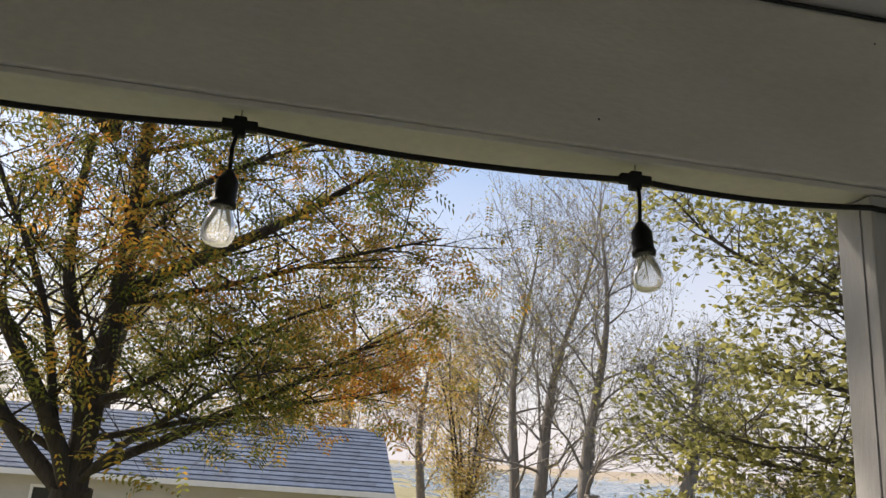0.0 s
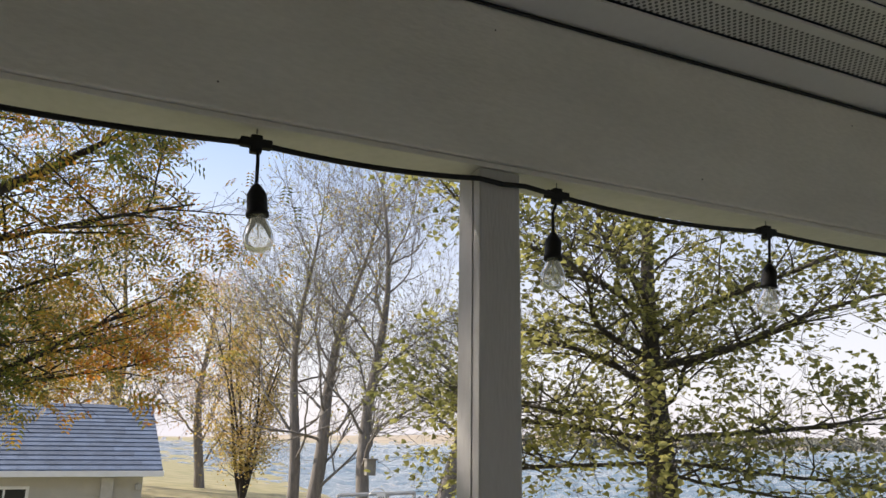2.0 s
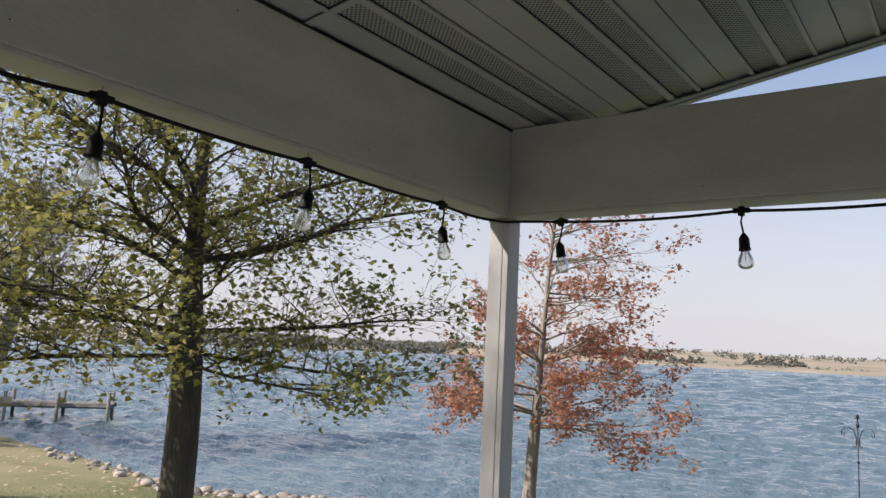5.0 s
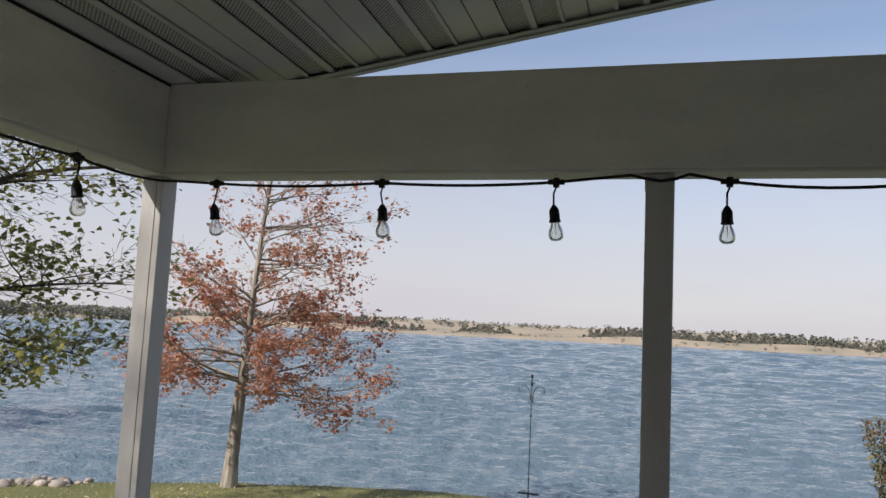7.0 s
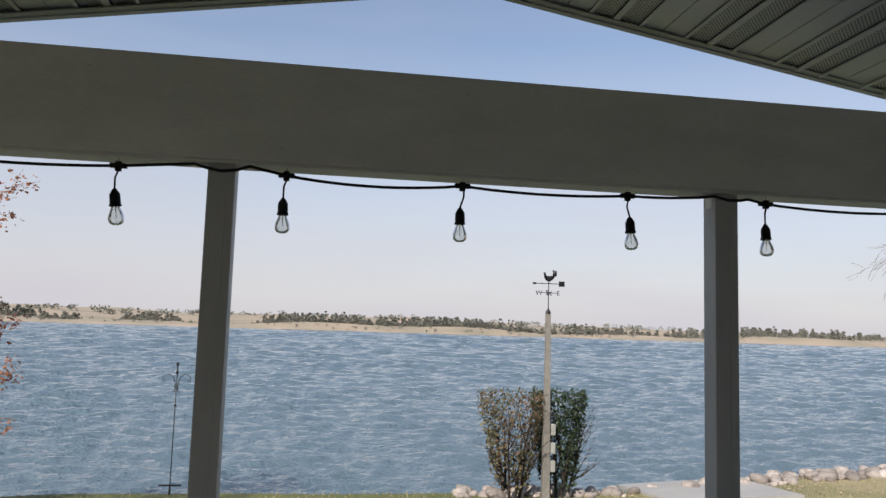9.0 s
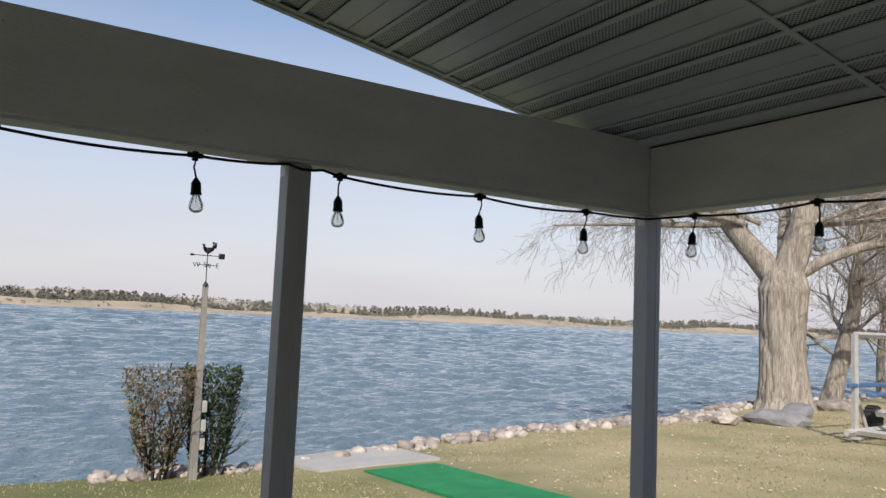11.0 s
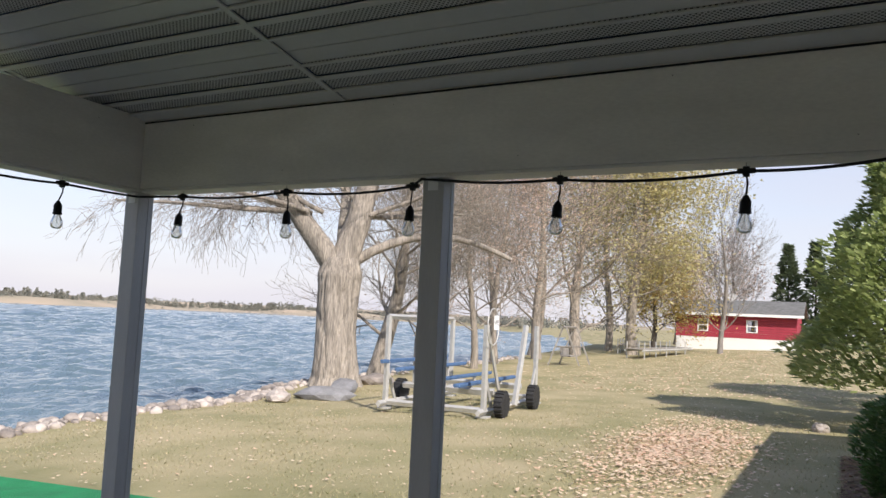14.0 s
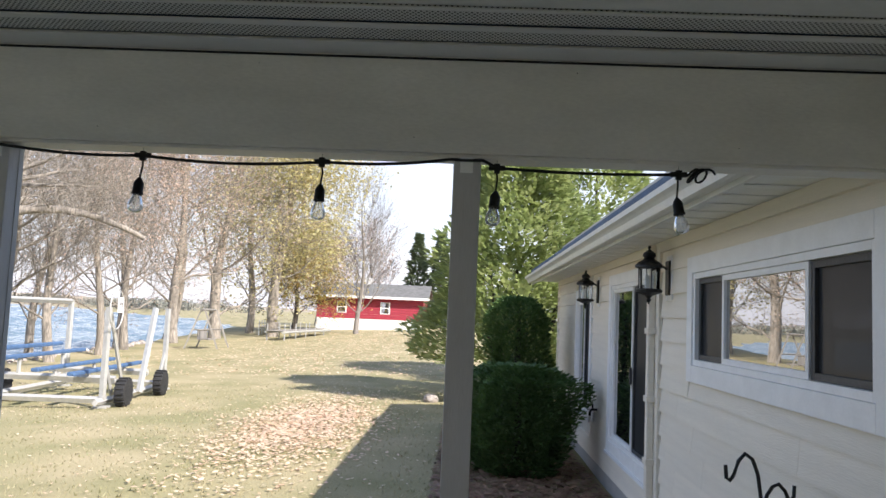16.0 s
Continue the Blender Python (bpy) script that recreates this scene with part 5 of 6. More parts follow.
def conifer(name, at, h, r, leaf, label, seed, count, size, profile, stems=0, lump=0.2, group="evergreens", low=0.0):
    """Evergreen foliage: many small sprays over a lumpy shell, thinning inward."""
    b = on_ground(*at)
    rng = random.Random(seed)
    lv, lf = [], []
    for _ in range(count):
        t = low + (1 - low) * rng.random()
        a = rng.uniform(0, 2 * math.pi)
        base = profile(t) * r
        nz = noise.noise((math.cos(a) * 1.6 + seed, math.sin(a) * 1.6, t * h * 0.9)) + 0.5 * noise.noise((math.cos(a) * 4 + seed, math.sin(a) * 4, t * h * 2.4))
        rad = base * (1 + lump * nz * 1.6) * (1 - 0.4 * rng.random() ** 2.2)
        p = b + Vector((rad * math.cos(a), rad * math.sin(a), t * h))
        out = Vector((math.cos(a), math.sin(a), rng.uniform(-0.2, 0.9))).normalized()
        s = size * rng.uniform(0.6, 1.4)
        w = Vector((-math.sin(a), math.cos(a), rng.gauss(0, 0.5))).normalized()
        i = len(lv)
        lv += [p, p + out * s * 0.5 + w * s * 0.3, p + out * s * 1.1, p + out * s * 0.5 - w * s * 0.3]
        lf.append((i, i + 1, i + 2, i + 3))
    e = thing(name, b, label, "evergreen", group)
    g = Grower(seed)
    if stems:
        for k in range(stems):
            a = k * 2.4
            q = Vector((0.35 * math.cos(a), 0.35 * math.sin(a), 0))
            g.stem(bend(b + q, b + q * 3 + Vector((0, 0, h * 0.55)), 0.06, 6, rng), [0.09 - 0.01 * i for i in range(7)], 7)
    else:
        g.stem([b, b + Vector((0, 0, h * 0.92))], [0.05 + 0.015 * h, 0.02], 8)
    part("trunk", data_mesh("trunk", [p - b for p in g.sv], g.sf, M_DARKBARK, True), M_DARKBARK, e)
    part("foliage", data_mesh("foliage", [p - b for p in lv], lf, leaf), leaf, e)


# ---- garden things ----
def weathervane_post():
    b = on_ground(3.74, 11.2, 0.0)
    e = thing("weathervane_post", b, "tall weathered post topped by a rooster weathervane", "weathervane")
    h = 1.92 - b.z
    bm = box((-0.055, -0.055, -0.1), (0.055, 0.055, h), 0.006)
    for v in bm.verts:
        if v.co.z > 1:
            v.co.x *= 0.62
            v.co.y *= 0.62
    part("post", bm, M_GREYWOOD, e)
    part("collar", lathe([(0.04, h - 0.02), (0.045, h), (0.03, h + 0.03), (0.012, h + 0.06)], 10), M_IRON, e)
    part("rod", tube([(0, 0, h), (0, 0, h + 0.52)], 0.007, 7, M_IRON, "rod"), M_IRON, e)
    part("cross_arm", tube([(-0.12, 0, h + 0.3), (0.12, 0, h + 0.3)], 0.005, 6, M_IRON, "cross_arm"), M_IRON, e)
    part("cross_arm", tube([(0, -0.12, h + 0.305), (0, 0.12, h + 0.305)], 0.005, 6, M_IRON, "cross_arm"), M_IRON, e)
    for ch, p in (("W", (-0.15, 0)), ("E", (0.15, 0)), ("N", (0.05, 0.12)), ("S", (-0.06, -0.12))):
        c = bpy.data.curves.new("letter", "FONT")
        c.body, c.size, c.extrude, c.align_x = ch, 0.1, 0.003, "CENTER"
        o = new("letter", c)
        me = bpy.data.meshes.new_from_object(o)
        bpy.data.objects.remove(o)
        me.materials.append(M_IRON)
        q = new("letter", me)
        q.parent, q.matrix_basis = e, pose(p[0], p[1], h + 0.265, 90)
    part("arrow", tube([(-0.23, 0, h + 0.44), (0.2, 0, h + 0.44)], 0.006, 6, M_IRON, "arrow"), M_IRON, e)
    bm = bmesh.new()
    for lo, hi in (((0.16, -0.003, h + 0.4), (0.25, 0.003, h + 0.48)), ((-0.25, -0.003, h + 0.425), (-0.2, 0.003, h + 0.455))):
        add_box(bm, lo, hi)
    part("arrow_tail", bm, M_IRON, e)
    body = lathe([(0.002, -0.08), (0.035, -0.05), (0.05, 0.0), (0.04, 0.05), (0.02, 0.09), (0.002, 0.1)], 10)
    for v in body.verts:
        v.co = Vector((v.co.z * 0.9, v.co.y * 0.25, v.co.x * 0.95 + abs(v.co.z) * 0.3 + h + 0.51))
    part("rooster_body", body, M_IRON, e)
    part("rooster_neck", tube([(-0.04, 0, h + 0.52), (-0.06, 0, h + 0.57), (-0.065, 0, h + 0.6), (-0.09, 0, h + 0.6)], [0.025, 0.018, 0.018, 0.004], 8, M_IRON, "rooster_neck"), M_IRON, e)
    part("rooster_tail", tube([(0.05, 0, h + 0.53), (0.09, 0, h + 0.57), (0.1, 0, h + 0.62), (0.06, 0, h + 0.64)], [0.02, 0.035, 0.03, 0.008], 8, M_IRON, "rooster_tail"), M_IRON, e)
    for z in (0.95, 0.68, 0.42):
        part("utility_box", box((0.06, -0.05, z), (0.13, 0.04, z + 0.16), 0.006), M_ALU, e)


def bar(p, q, w, m=M_ALU, name="bar"):
    """A square bar from p to q."""
    return tube([p, q], w * 0.7, 4, m, name, smooth=False)


def wheel(e, at, r, w):
    t = part("wheel", lathe([(r * 0.62, -w / 2), (r * 0.92, -w / 2), (r, -w * 0.3), (r, w * 0.3), (r * 0.92, w / 2), (r * 0.62, w / 2)], 24), M_TYRE, e, "black lugged plastic wheel")
    t.matrix_basis = pose(*at, 90)
    rim = part("rim", lathe([(0.04, -w * 0.3), (r * 0.62, -w * 0.28), (r * 0.62, w * 0.28), (0.04, w * 0.3)], 24), M_TYRE, t)
    lug = bmesh.new()
    for k in range(18):
        a = 2 * math.pi * k / 18
        bb = bmesh.ops.create_cube(lug, size=1)["verts"]
        for v in bb:
            v.co = Vector((v.co.x * 0.035 + r, v.co.y * 0.04, v.co.z * w * 0.95))
            v.co.rotate(Matrix.Rotation(a, 3, "Z"))
    part("tread", lug, M_TYRE, t)


def boat_lift(at, turn, label, L=2.15, D=3.4, H=1.9):
    e = thing("boat_lift", at, label, "boat lift", "boat lifts", turn=turn)
    z = 0.12
    # rails: along x between the two long sides (depth), along y across
    for y in (0, L):
        part("base_rail", bar((-0.3, y, z), (D + 0.2, y, z), 0.09), M_ALU, e)
    for x in (0, D):
        part("cross_rail", bar((x, 0, z + 0.02), (x, L, z + 0.02), 0.09), M_ALU, e)
        for y in (0, L):
            part("corner_post", bar((x, y, z), (x, y, H if y else H * 0.95), 0.085), M_ALU, e)
            part("brace", bar((x, y, z + 0.75), (x + (0.45 if x == 0 else -0.45), y, z), 0.05), M_ALU, e)
            part("pad", box((x - 0.12, y - 0.12, 0.0), (x + 0.12, y + 0.12, 0.04), 0.01), M_ALU, e)
    part("top_beam", bar((0, L, H - 0.02), (D, L, H - 0.02), 0.08), M_ALU, e)
    for x in (0.7, 2.5):
        part("cradle_beam", bar((x, 0.05, 0.45), (x, L - 0.05, 0.45), 0.1), M_ALU, e)
    for y, zz in ((0.55, 0.55), (L * 0.55, 0.6), (L - 0.3, 0.78)):
        part("bunk_board", box((-0.1, y - 0.07, zz), (D + 0.1, y + 0.07, zz + 0.07), 0.02), M_BLUE, e, "blue carpeted bunk board")
        for x in (0.7, 2.5):
            part("bunk_bracket", bar((x, y, 0.45), (x, y, zz), 0.05), M_ALU, e)
    part("guide_board", box((-0.25, L - 0.05, 0.92), (D * 0.9, L + 0.03, 1.0), 0.02), M_BLUE, e, "faded blue guide board")
    part("slant_post", bar((1.6, -0.1, z), (2.4, -0.05, H * 0.95), 0.09), M_ALU, e)
    part("slant_brace", bar((0.1, 0, H * 0.9), (1.0, 0, 0.2), 0.05), M_ALU, e)
    rim = [(0.05 + 0.32 * math.cos(a), -0.12, H * 0.93 + 0.36 * math.sin(a)) for a in np.linspace(0, 6.2832, 25)]
    part("winch_wheel", tube(rim, 0.012, 6, M_ALU, "winch_wheel"), M_ALU, e)
    sgn = part("sign_plate", box((0.0, -0.16, H * 0.9), (0.26, -0.15, H * 0.9 + 0.28), 0.003), M_TRIM, e, "white plate with dark marks")
    for k, x in enumerate((0.05, 0.115, 0.18)):
        part("mark", box((x, -0.163, H * 0.9 + 0.1 + 0.03 * (k % 2)), (x + 0.03, -0.161, H * 0.9 + 0.19), 0.0), M_BLACK, sgn)
    wheel(e, (0.25, -0.28, 0.27), 0.25, 0.18)
    wheel(e, (2.2, -0.32, 0.27), 0.25, 0.18)
    wheel(e, (1.2, L + 0.25, 0.27), 0.25, 0.18)
    return e


def swing_set():
    b = on_ground(35, 11.0, 0)
    e = thing("swing_set", b, "grey wooden A-frame garden swing on the lawn", "swing")
    for x in (0, 1.6):
        for s in (-1, 1):
            part("leg", bar((x, s * 0.75, 0), (x, s * 0.08, 1.75), 0.07, M_GREYWOOD), M_GREYWOOD, e)
        part("brace", bar((x, -0.4, 0.85), (x, 0.4, 0.85), 0.05, M_GREYWOOD), M_GREYWOOD, e)
    part("ridge_beam", bar((-0.1, 0, 1.75), (1.7, 0, 1.75), 0.08, M_GREYWOOD), M_GREYWOOD, e)
    part("seat", box((0.2, -0.25, 0.4), (1.4, 0.25, 0.45), 0.01), M_GREYWOOD, e)
    part("backrest", box((0.2, 0.22, 0.45), (1.4, 0.27, 0.85), 0.01), M_GREYWOOD, e)


def stacked_dock(at, turn, n, label):
    e = thing("dock_section", at, label, "dock", "dock sections", turn=turn)
    for s in (0, 1.0):
        part("side_rail", bar((0, s, 0.45), (n, s, 0.45), 0.09), M_TRIM, e)
    k = 0.0
    while k < n:
        part("deck_plank", box((k, 0, 0.52), (k + 0.27, 1.0, 0.555), 0.004), M_GREYWOOD, e)
        k += 0.3
    for x in np.arange(0.3, n, 2.2):
        for s in (0, 1.0):
            part("leg", bar((x, s, -0.2), (x, s, 0.95), 0.05), M_ALU, e)
    return e


def lake_dock():
    e = thing("lake_dock", (-33.0, 11.8, WATER_Z), "long grey wooden dock on posts in the lake", "dock", "dock sections")
    n = 7.5
    d = Vector((0.62, 0.78, 0))
    s = Vector((0.78, -0.62, 0))
    for o in (-0.6, 0.6):
        part("side_rail", bar(s * o + Vector((0, 0, 0.5)), s * o + d * n + Vector((0, 0, 0.5)), 0.12, M_GREYWOOD), M_GREYWOOD, e)
    for k in range(30):
        b = box((-0.6, 0, 0.56), (0.6, 0.22, 0.6), 0.004)
        p = part("deck_plank", b, M_GREYWOOD, e)
        p.matrix_basis = Matrix.Translation(d * (k * 0.25)) @ pose(0, 0, 0, 0, 0, -38.5)
    for k in range(5):
        for o in (-0.66, 0.66):
            q = d * (k * 1.8 + 0.15) + s * o
            part("pile", tube([q + Vector((0, 0, -1.2)), q + Vector((0, 0, 1.0))], 0.07, 7, M_GREYWOOD, "pile"), M_GREYWOOD, e)


def rail_fence():
    e = thing("rail_fence", (-12.5, 0.6, -0.5), "weathered grey wooden rail fence in the yard", "fence")
    d = Vector((0.28, 1.0, -0.02))
    for k in range(3):
        q = d * (k * 2.2 + 0.1)
        part("post", box((q.x - 0.06, q.y - 0.06, -0.3), (q.x + 0.06, q.y + 0.06, 1.18), 0.008), M_GREYWOOD, e)
    part("top_rail", bar(Vector((0, 0, 1.22)), d * 4.7 + Vector((0, 0, 1.22)), 0.1, M_GREYWOOD), M_GREYWOOD, e)


def neighbour_house():
    x1 = -19.0
    y0, y1 = -13.0, 1.3
    gz = lawn_z(-20, 0)
    eave, ridge = 0.9, 2.36
    e = thing("neighbour_house", (x1, 0, gz), "low cream house with a blue-grey shingle roof", "house")
    o = Vector((x1, 0, gz))

    def lo(p):
        return Vector(p) - o

    part("wall", box(lo((x1 - 7, y0, gz)), lo((x1, y1 - 0.35, eave)), 0.01), M_PALEWALL, e)
    bm = bmesh.new()
    for k in range(11):
        z = gz + 0.15 + 0.19 * k
        if z < eave - 0.2:
            add_box(bm, lo((x1 + 0.001, y0, z)), lo((x1 + 0.012, y1 - 0.36, z + 0.17)))
    part("siding", bm, M_PALEWALL, e)
    # roof: overlapping courses of shingles up the slope that faces the porch
    run, n = 3.9, 16
    for k in range(n):
        t0, t1 = k / n, (k + 1) / n
        bm = bmesh.new()
        y = y0 - 0.4
        rng = random.Random(k)
        while y < y1:
            yy = min(y1, y + rng.uniform(0.7, 1.1))
            xa, xb = x1 + 0.45 - run * t0, x1 + 0.45 - run * t1 - 0.05
            za, zb = eave + (ridge - eave) * t0, eave + (ridge - eave) * (t1 + 0.01)
            vs = [bm.verts.new(lo(c)) for c in ((xa, y + 0.004, za + 0.03), (xa, yy - 0.004, za + 0.03), (xb, yy - 0.004, zb + 0.008), (xb, y + 0.004, zb + 0.008), (xa, y + 0.004, za), (xa, yy - 0.004, za))]
            bm.faces.new(vs[:4]), bm.faces.new((vs[4], vs[5], vs[1], vs[0]))
            y = yy
        part("shingle_course", bm, M_SHINGLE, e)
    bm = bmesh.new()
    v = [bm.verts.new(lo(c)) for c in ((x1 + 0.45, y0 - 0.4, eave), (x1 + 0.45, y1, eave), (x1 + 0.45 - run, y1, ridge), (x1 + 0.45 - run, y0 - 0.4, ridge), (x1 + 0.45 - 2 * run, y0 - 0.4, eave), (x1 + 0.45 - 2 * run, y1, eave))]
    bm.faces.new((v[0], v[1], v[2], v[3])), bm.faces.new((v[3], v[2], v[5], v[4]))
    bmesh.ops.translate(bm, verts=bm.verts, vec=(0, 0, -0.012))
    part("roof", bm, M_SHINGLE, e)
    bm = bmesh.new()
    t = [bm.verts.new(lo(c)) for c in ((x1, y1 - 0.36, eave), (x1 - 7, y1 - 0.36, eave), (x1 - 3.45, y1 - 0.36, ridge - 0.03))]
    bm.faces.new(t)
    part("gable", bm, M_PALEWALL, e)
    part("eave_board", box(lo((x1 + 0.42, y0 - 0.4, eave - 0.12)), lo((x1 + 0.5, y1 + 0.02, eave - 0.004)), 0.005), M_TRIM, e, "white eave board")
    part("soffit", box(lo((x1 + 0.02, y0 - 0.4, eave - 0.1)), lo((x1 + 0.41, y1, eave - 0.07))), M_TRIM, e)
    for yc in (-1.67, -6.0):
        w = part("window", frame_ring(-yc - 0.45, -yc + 0.45, 0, 0.95, 0.06, -0.01, 0.03), M_TRIM, e, "small white-framed window")
        w.matrix_basis = Matrix.Translation(lo((x1 + 0.015, 0, eave - 1.27))) @ Matrix.Rotation(radians(-90), 4, "Z")
        part("pane", box((-yc - 0.39, -0.002, 0.06), (-yc + 0.39, 0.006, 0.89)), M_DARKPANE, w)
        part("mullion", box((-yc - 0.02, 0.0, 0.06), (-yc + 0.02, 0.02, 0.89)), M_TRIM, w)
    part("meter_box", box(lo((x1 + 0.01, 0.12, eave - 0.6)), lo((x1 + 0.14, 0.36, eave - 0.15)), 0.01), M_ALU, e)
    part("conduit", bar(lo((x1 + 0.06, 0.24, eave - 1.6)), lo((x1 + 0.06, 0.24, eave - 0.6)), 0.04), M_ALU, e)
    part("wall_lamp", lathe([(0.01, 0.14), (0.06, 0.1), (0.05, 0.0), (0.02, -0.03)], 8), M_ALU, e).matrix_basis = Matrix.Translation(lo((x1 + 0.09, 0.85, eave - 0.4)))


def red_house():
    x0, y0 = 66.0, 2.9
    gz = ground_z(66, 8)
    e = thing("red_house", (x0, y0, gz), "red lap-sided cottage with a white base and grey roof", "house")
    L, D, h0, h1 = 9.0, 7.0, 0.95, 2.75
    part("base_wall", box((0, 0, -0.5), (D, L, h0), 0.01), M_WHITEWALL, e, "white painted base")
    for k in range(9):
        z = h0 + 0.2 * k
        part("siding_course", box((-0.02, -0.02, z + 0.004), (D, L + 0.02, min(h1, z + 0.19))), M_REDWALL, e)
    bm = bmesh.new()
    for za, zb, xa, xb in ((h1, h1 + 1.2, -0.5, D / 2), (h1 + 1.2, h1, D / 2, D + 0.5)):
        vs = [bm.verts.new(c) for c in ((xa, -0.5, za), (xa, L + 0.6, za), (xb, L + 0.6, zb), (xb, -0.5, zb), (xa, -0.5, za + 0.12), (xa, L + 0.6, za + 0.12), (xb, L + 0.6, zb + 0.12), (xb, -0.5, zb + 0.12))]
        for q in ((0, 3, 2, 1), (4, 5, 6, 7), (0, 1, 5, 4), (1, 2, 6, 5), (2, 3, 7, 6), (3, 0, 4, 7)):
            bm.faces.new([vs[c] for c in q])
    part("roof", bm, M_GREYROOF, e)
    part("eave_board", box((-0.56, -0.55, h1 - 0.08), (-0.5, L + 0.65, h1 + 0.12)), M_TRIM, e)
    bm = bmesh.new()
    bm.faces.new([bm.verts.new(c) for c in ((0, -0.021, h1), (D, -0.021, h1), (D / 2, -0.021, h1 + 1.15))])
    bm.faces.new([bm.verts.new(c) for c in ((0, L + 0.021, h1), (D, L + 0.021, h1), (D / 2, L + 0.021, h1 + 1.15))])
    part("gable", bm, M_REDWALL, e)
    for y in (6.9, 3.2):
        w = part("window", box((-0.06, y - 0.42, 1.4), (-0.025, y + 0.42, 2.4), 0.01), M_TRIM, e, "white-framed window")
        for z in (1.47, 1.94):
            part("pane", box((-0.068, y - 0.32, z), (-0.062, y + 0.32, z + 0.4)), M_PANE, w)
    d = thing("satellite_dish", (x0 + 2.5, y0 + 5.0, gz + h1 + 0.85), "pale satellite dish on the cottage roof", "satellite dish")
    dish = lathe([(0.02, 0.0), (0.25, 0.05), (0.4, 0.14)], 16)
    part("dish", dish, M_ALU, d).matrix_basis = pose(0, 0, 0.6, 0, -60, 0)
    part("mast", bar((0, 0, 0), (0, 0, 0.6), 0.05), M_ALU, d)


# ---- stones ----
def stone_mesh(seed):
    bm = bmesh.new()
    bmesh.ops.create_icosphere(bm, subdivisions=2, radius=1)
    for v in bm.verts:
        k = 1 + 0.34 * noise.noise(v.co * 1.1 + Vector((seed * 7.3, 0, 0))) + 0.12 * noise.noise(v.co * 3 + Vector((0, seed * 3.1, 0)))
        v.co = Vector((v.co.x * k, v.co.y * k * 0.8, v.co.z * k * 0.62))
    me = bpy.data.meshes.new("stone")
    bm.to_mesh(me)
    bm.free()
    me.materials.append(M_ROCK)
    return me


def boulder_mesh(stone, material):
    me = stone.copy()
    me.materials.clear()
    me.materials.append(material)
    return me


def rock_bank():
    rng = random.Random(9)
    e = thing("rock_bank", (0, 12, -1), "bank of pale rounded field stones along the water", "stones", kind="structure")
    o = Vector((0, 12, -1))
    kinds = [stone_mesh(k) for k in range(9)]
    near = 0
    v, f = [], []
    for _ in range(3400):
        x = rng.uniform(-19, 40) if rng.random() < 0.3 else rng.uniform(-12, 21)
        if 5.2 < x < 7.6 and rng.random() < 0.9:
            continue
        by = bank_y(x)
        y = by + rng.uniform(-0.75, 1.5)
        s = (0.045 + 0.13 * rng.random() ** 1.6) * (1.0 if x > 2.5 else 0.8)
        if -8.0 < x < 2.5 and y < by + 0.25:
            continue
        z = ground_z(x, y) + s * (0.2 if x > 2.5 or x < -8 else -0.1)
        m = pose(x, y, z, rng.uniform(-25, 25), rng.uniform(-25, 25), rng.uniform(0, 360)) @ Matrix.Scale(s, 4)
        if near < 300 and y < by + 0.75 and -11 < x < 20:
            near += 1
            b = new("stone", kinds[rng.randrange(9)])
            b.parent, b.matrix_basis = e, Matrix.Translation(-o) @ m
        else:
            me = kinds[rng.randrange(9)]
            i = len(v)
            v += [m @ q.co - o for q in me.vertices]
            f += [tuple(i + c for c in p.vertices) for p in me.polygons]
    rest = part("far_stones", data_mesh("far_stones", v, f, M_ROCK, True), M_ROCK, e)
    tagged(rest, kind="stuff")
    for x, y, s in ((16.3, 10.7, 0.5), (15.3, 11.2, 0.36), (18.4, 11.6, 0.5), (21.4, 12.4, 0.5)):
        b = thing("boulder", on_ground(x, y, -0.1), "large grey boulder beside the old willow", "boulder", "boulders")
        q = part("rock", boulder_mesh(kinds[int(x) % 9], M_BOULDER if 16 < x < 19 else M_ROCK), M_ROCK, b)
        q.matrix_basis = pose(0, 0, 0, 5, 4, x * 50) @ Matrix.Diagonal((s * 1.5, s, s * 0.75, 1))
    s = thing("shrub_stone", on_ground(17.2, 0.0, -0.05), "grey stone lying under the cedar", "stone")
    part("rock", kinds[3], M_ROCK, s).matrix_basis = Matrix.Scale(0.2, 4)


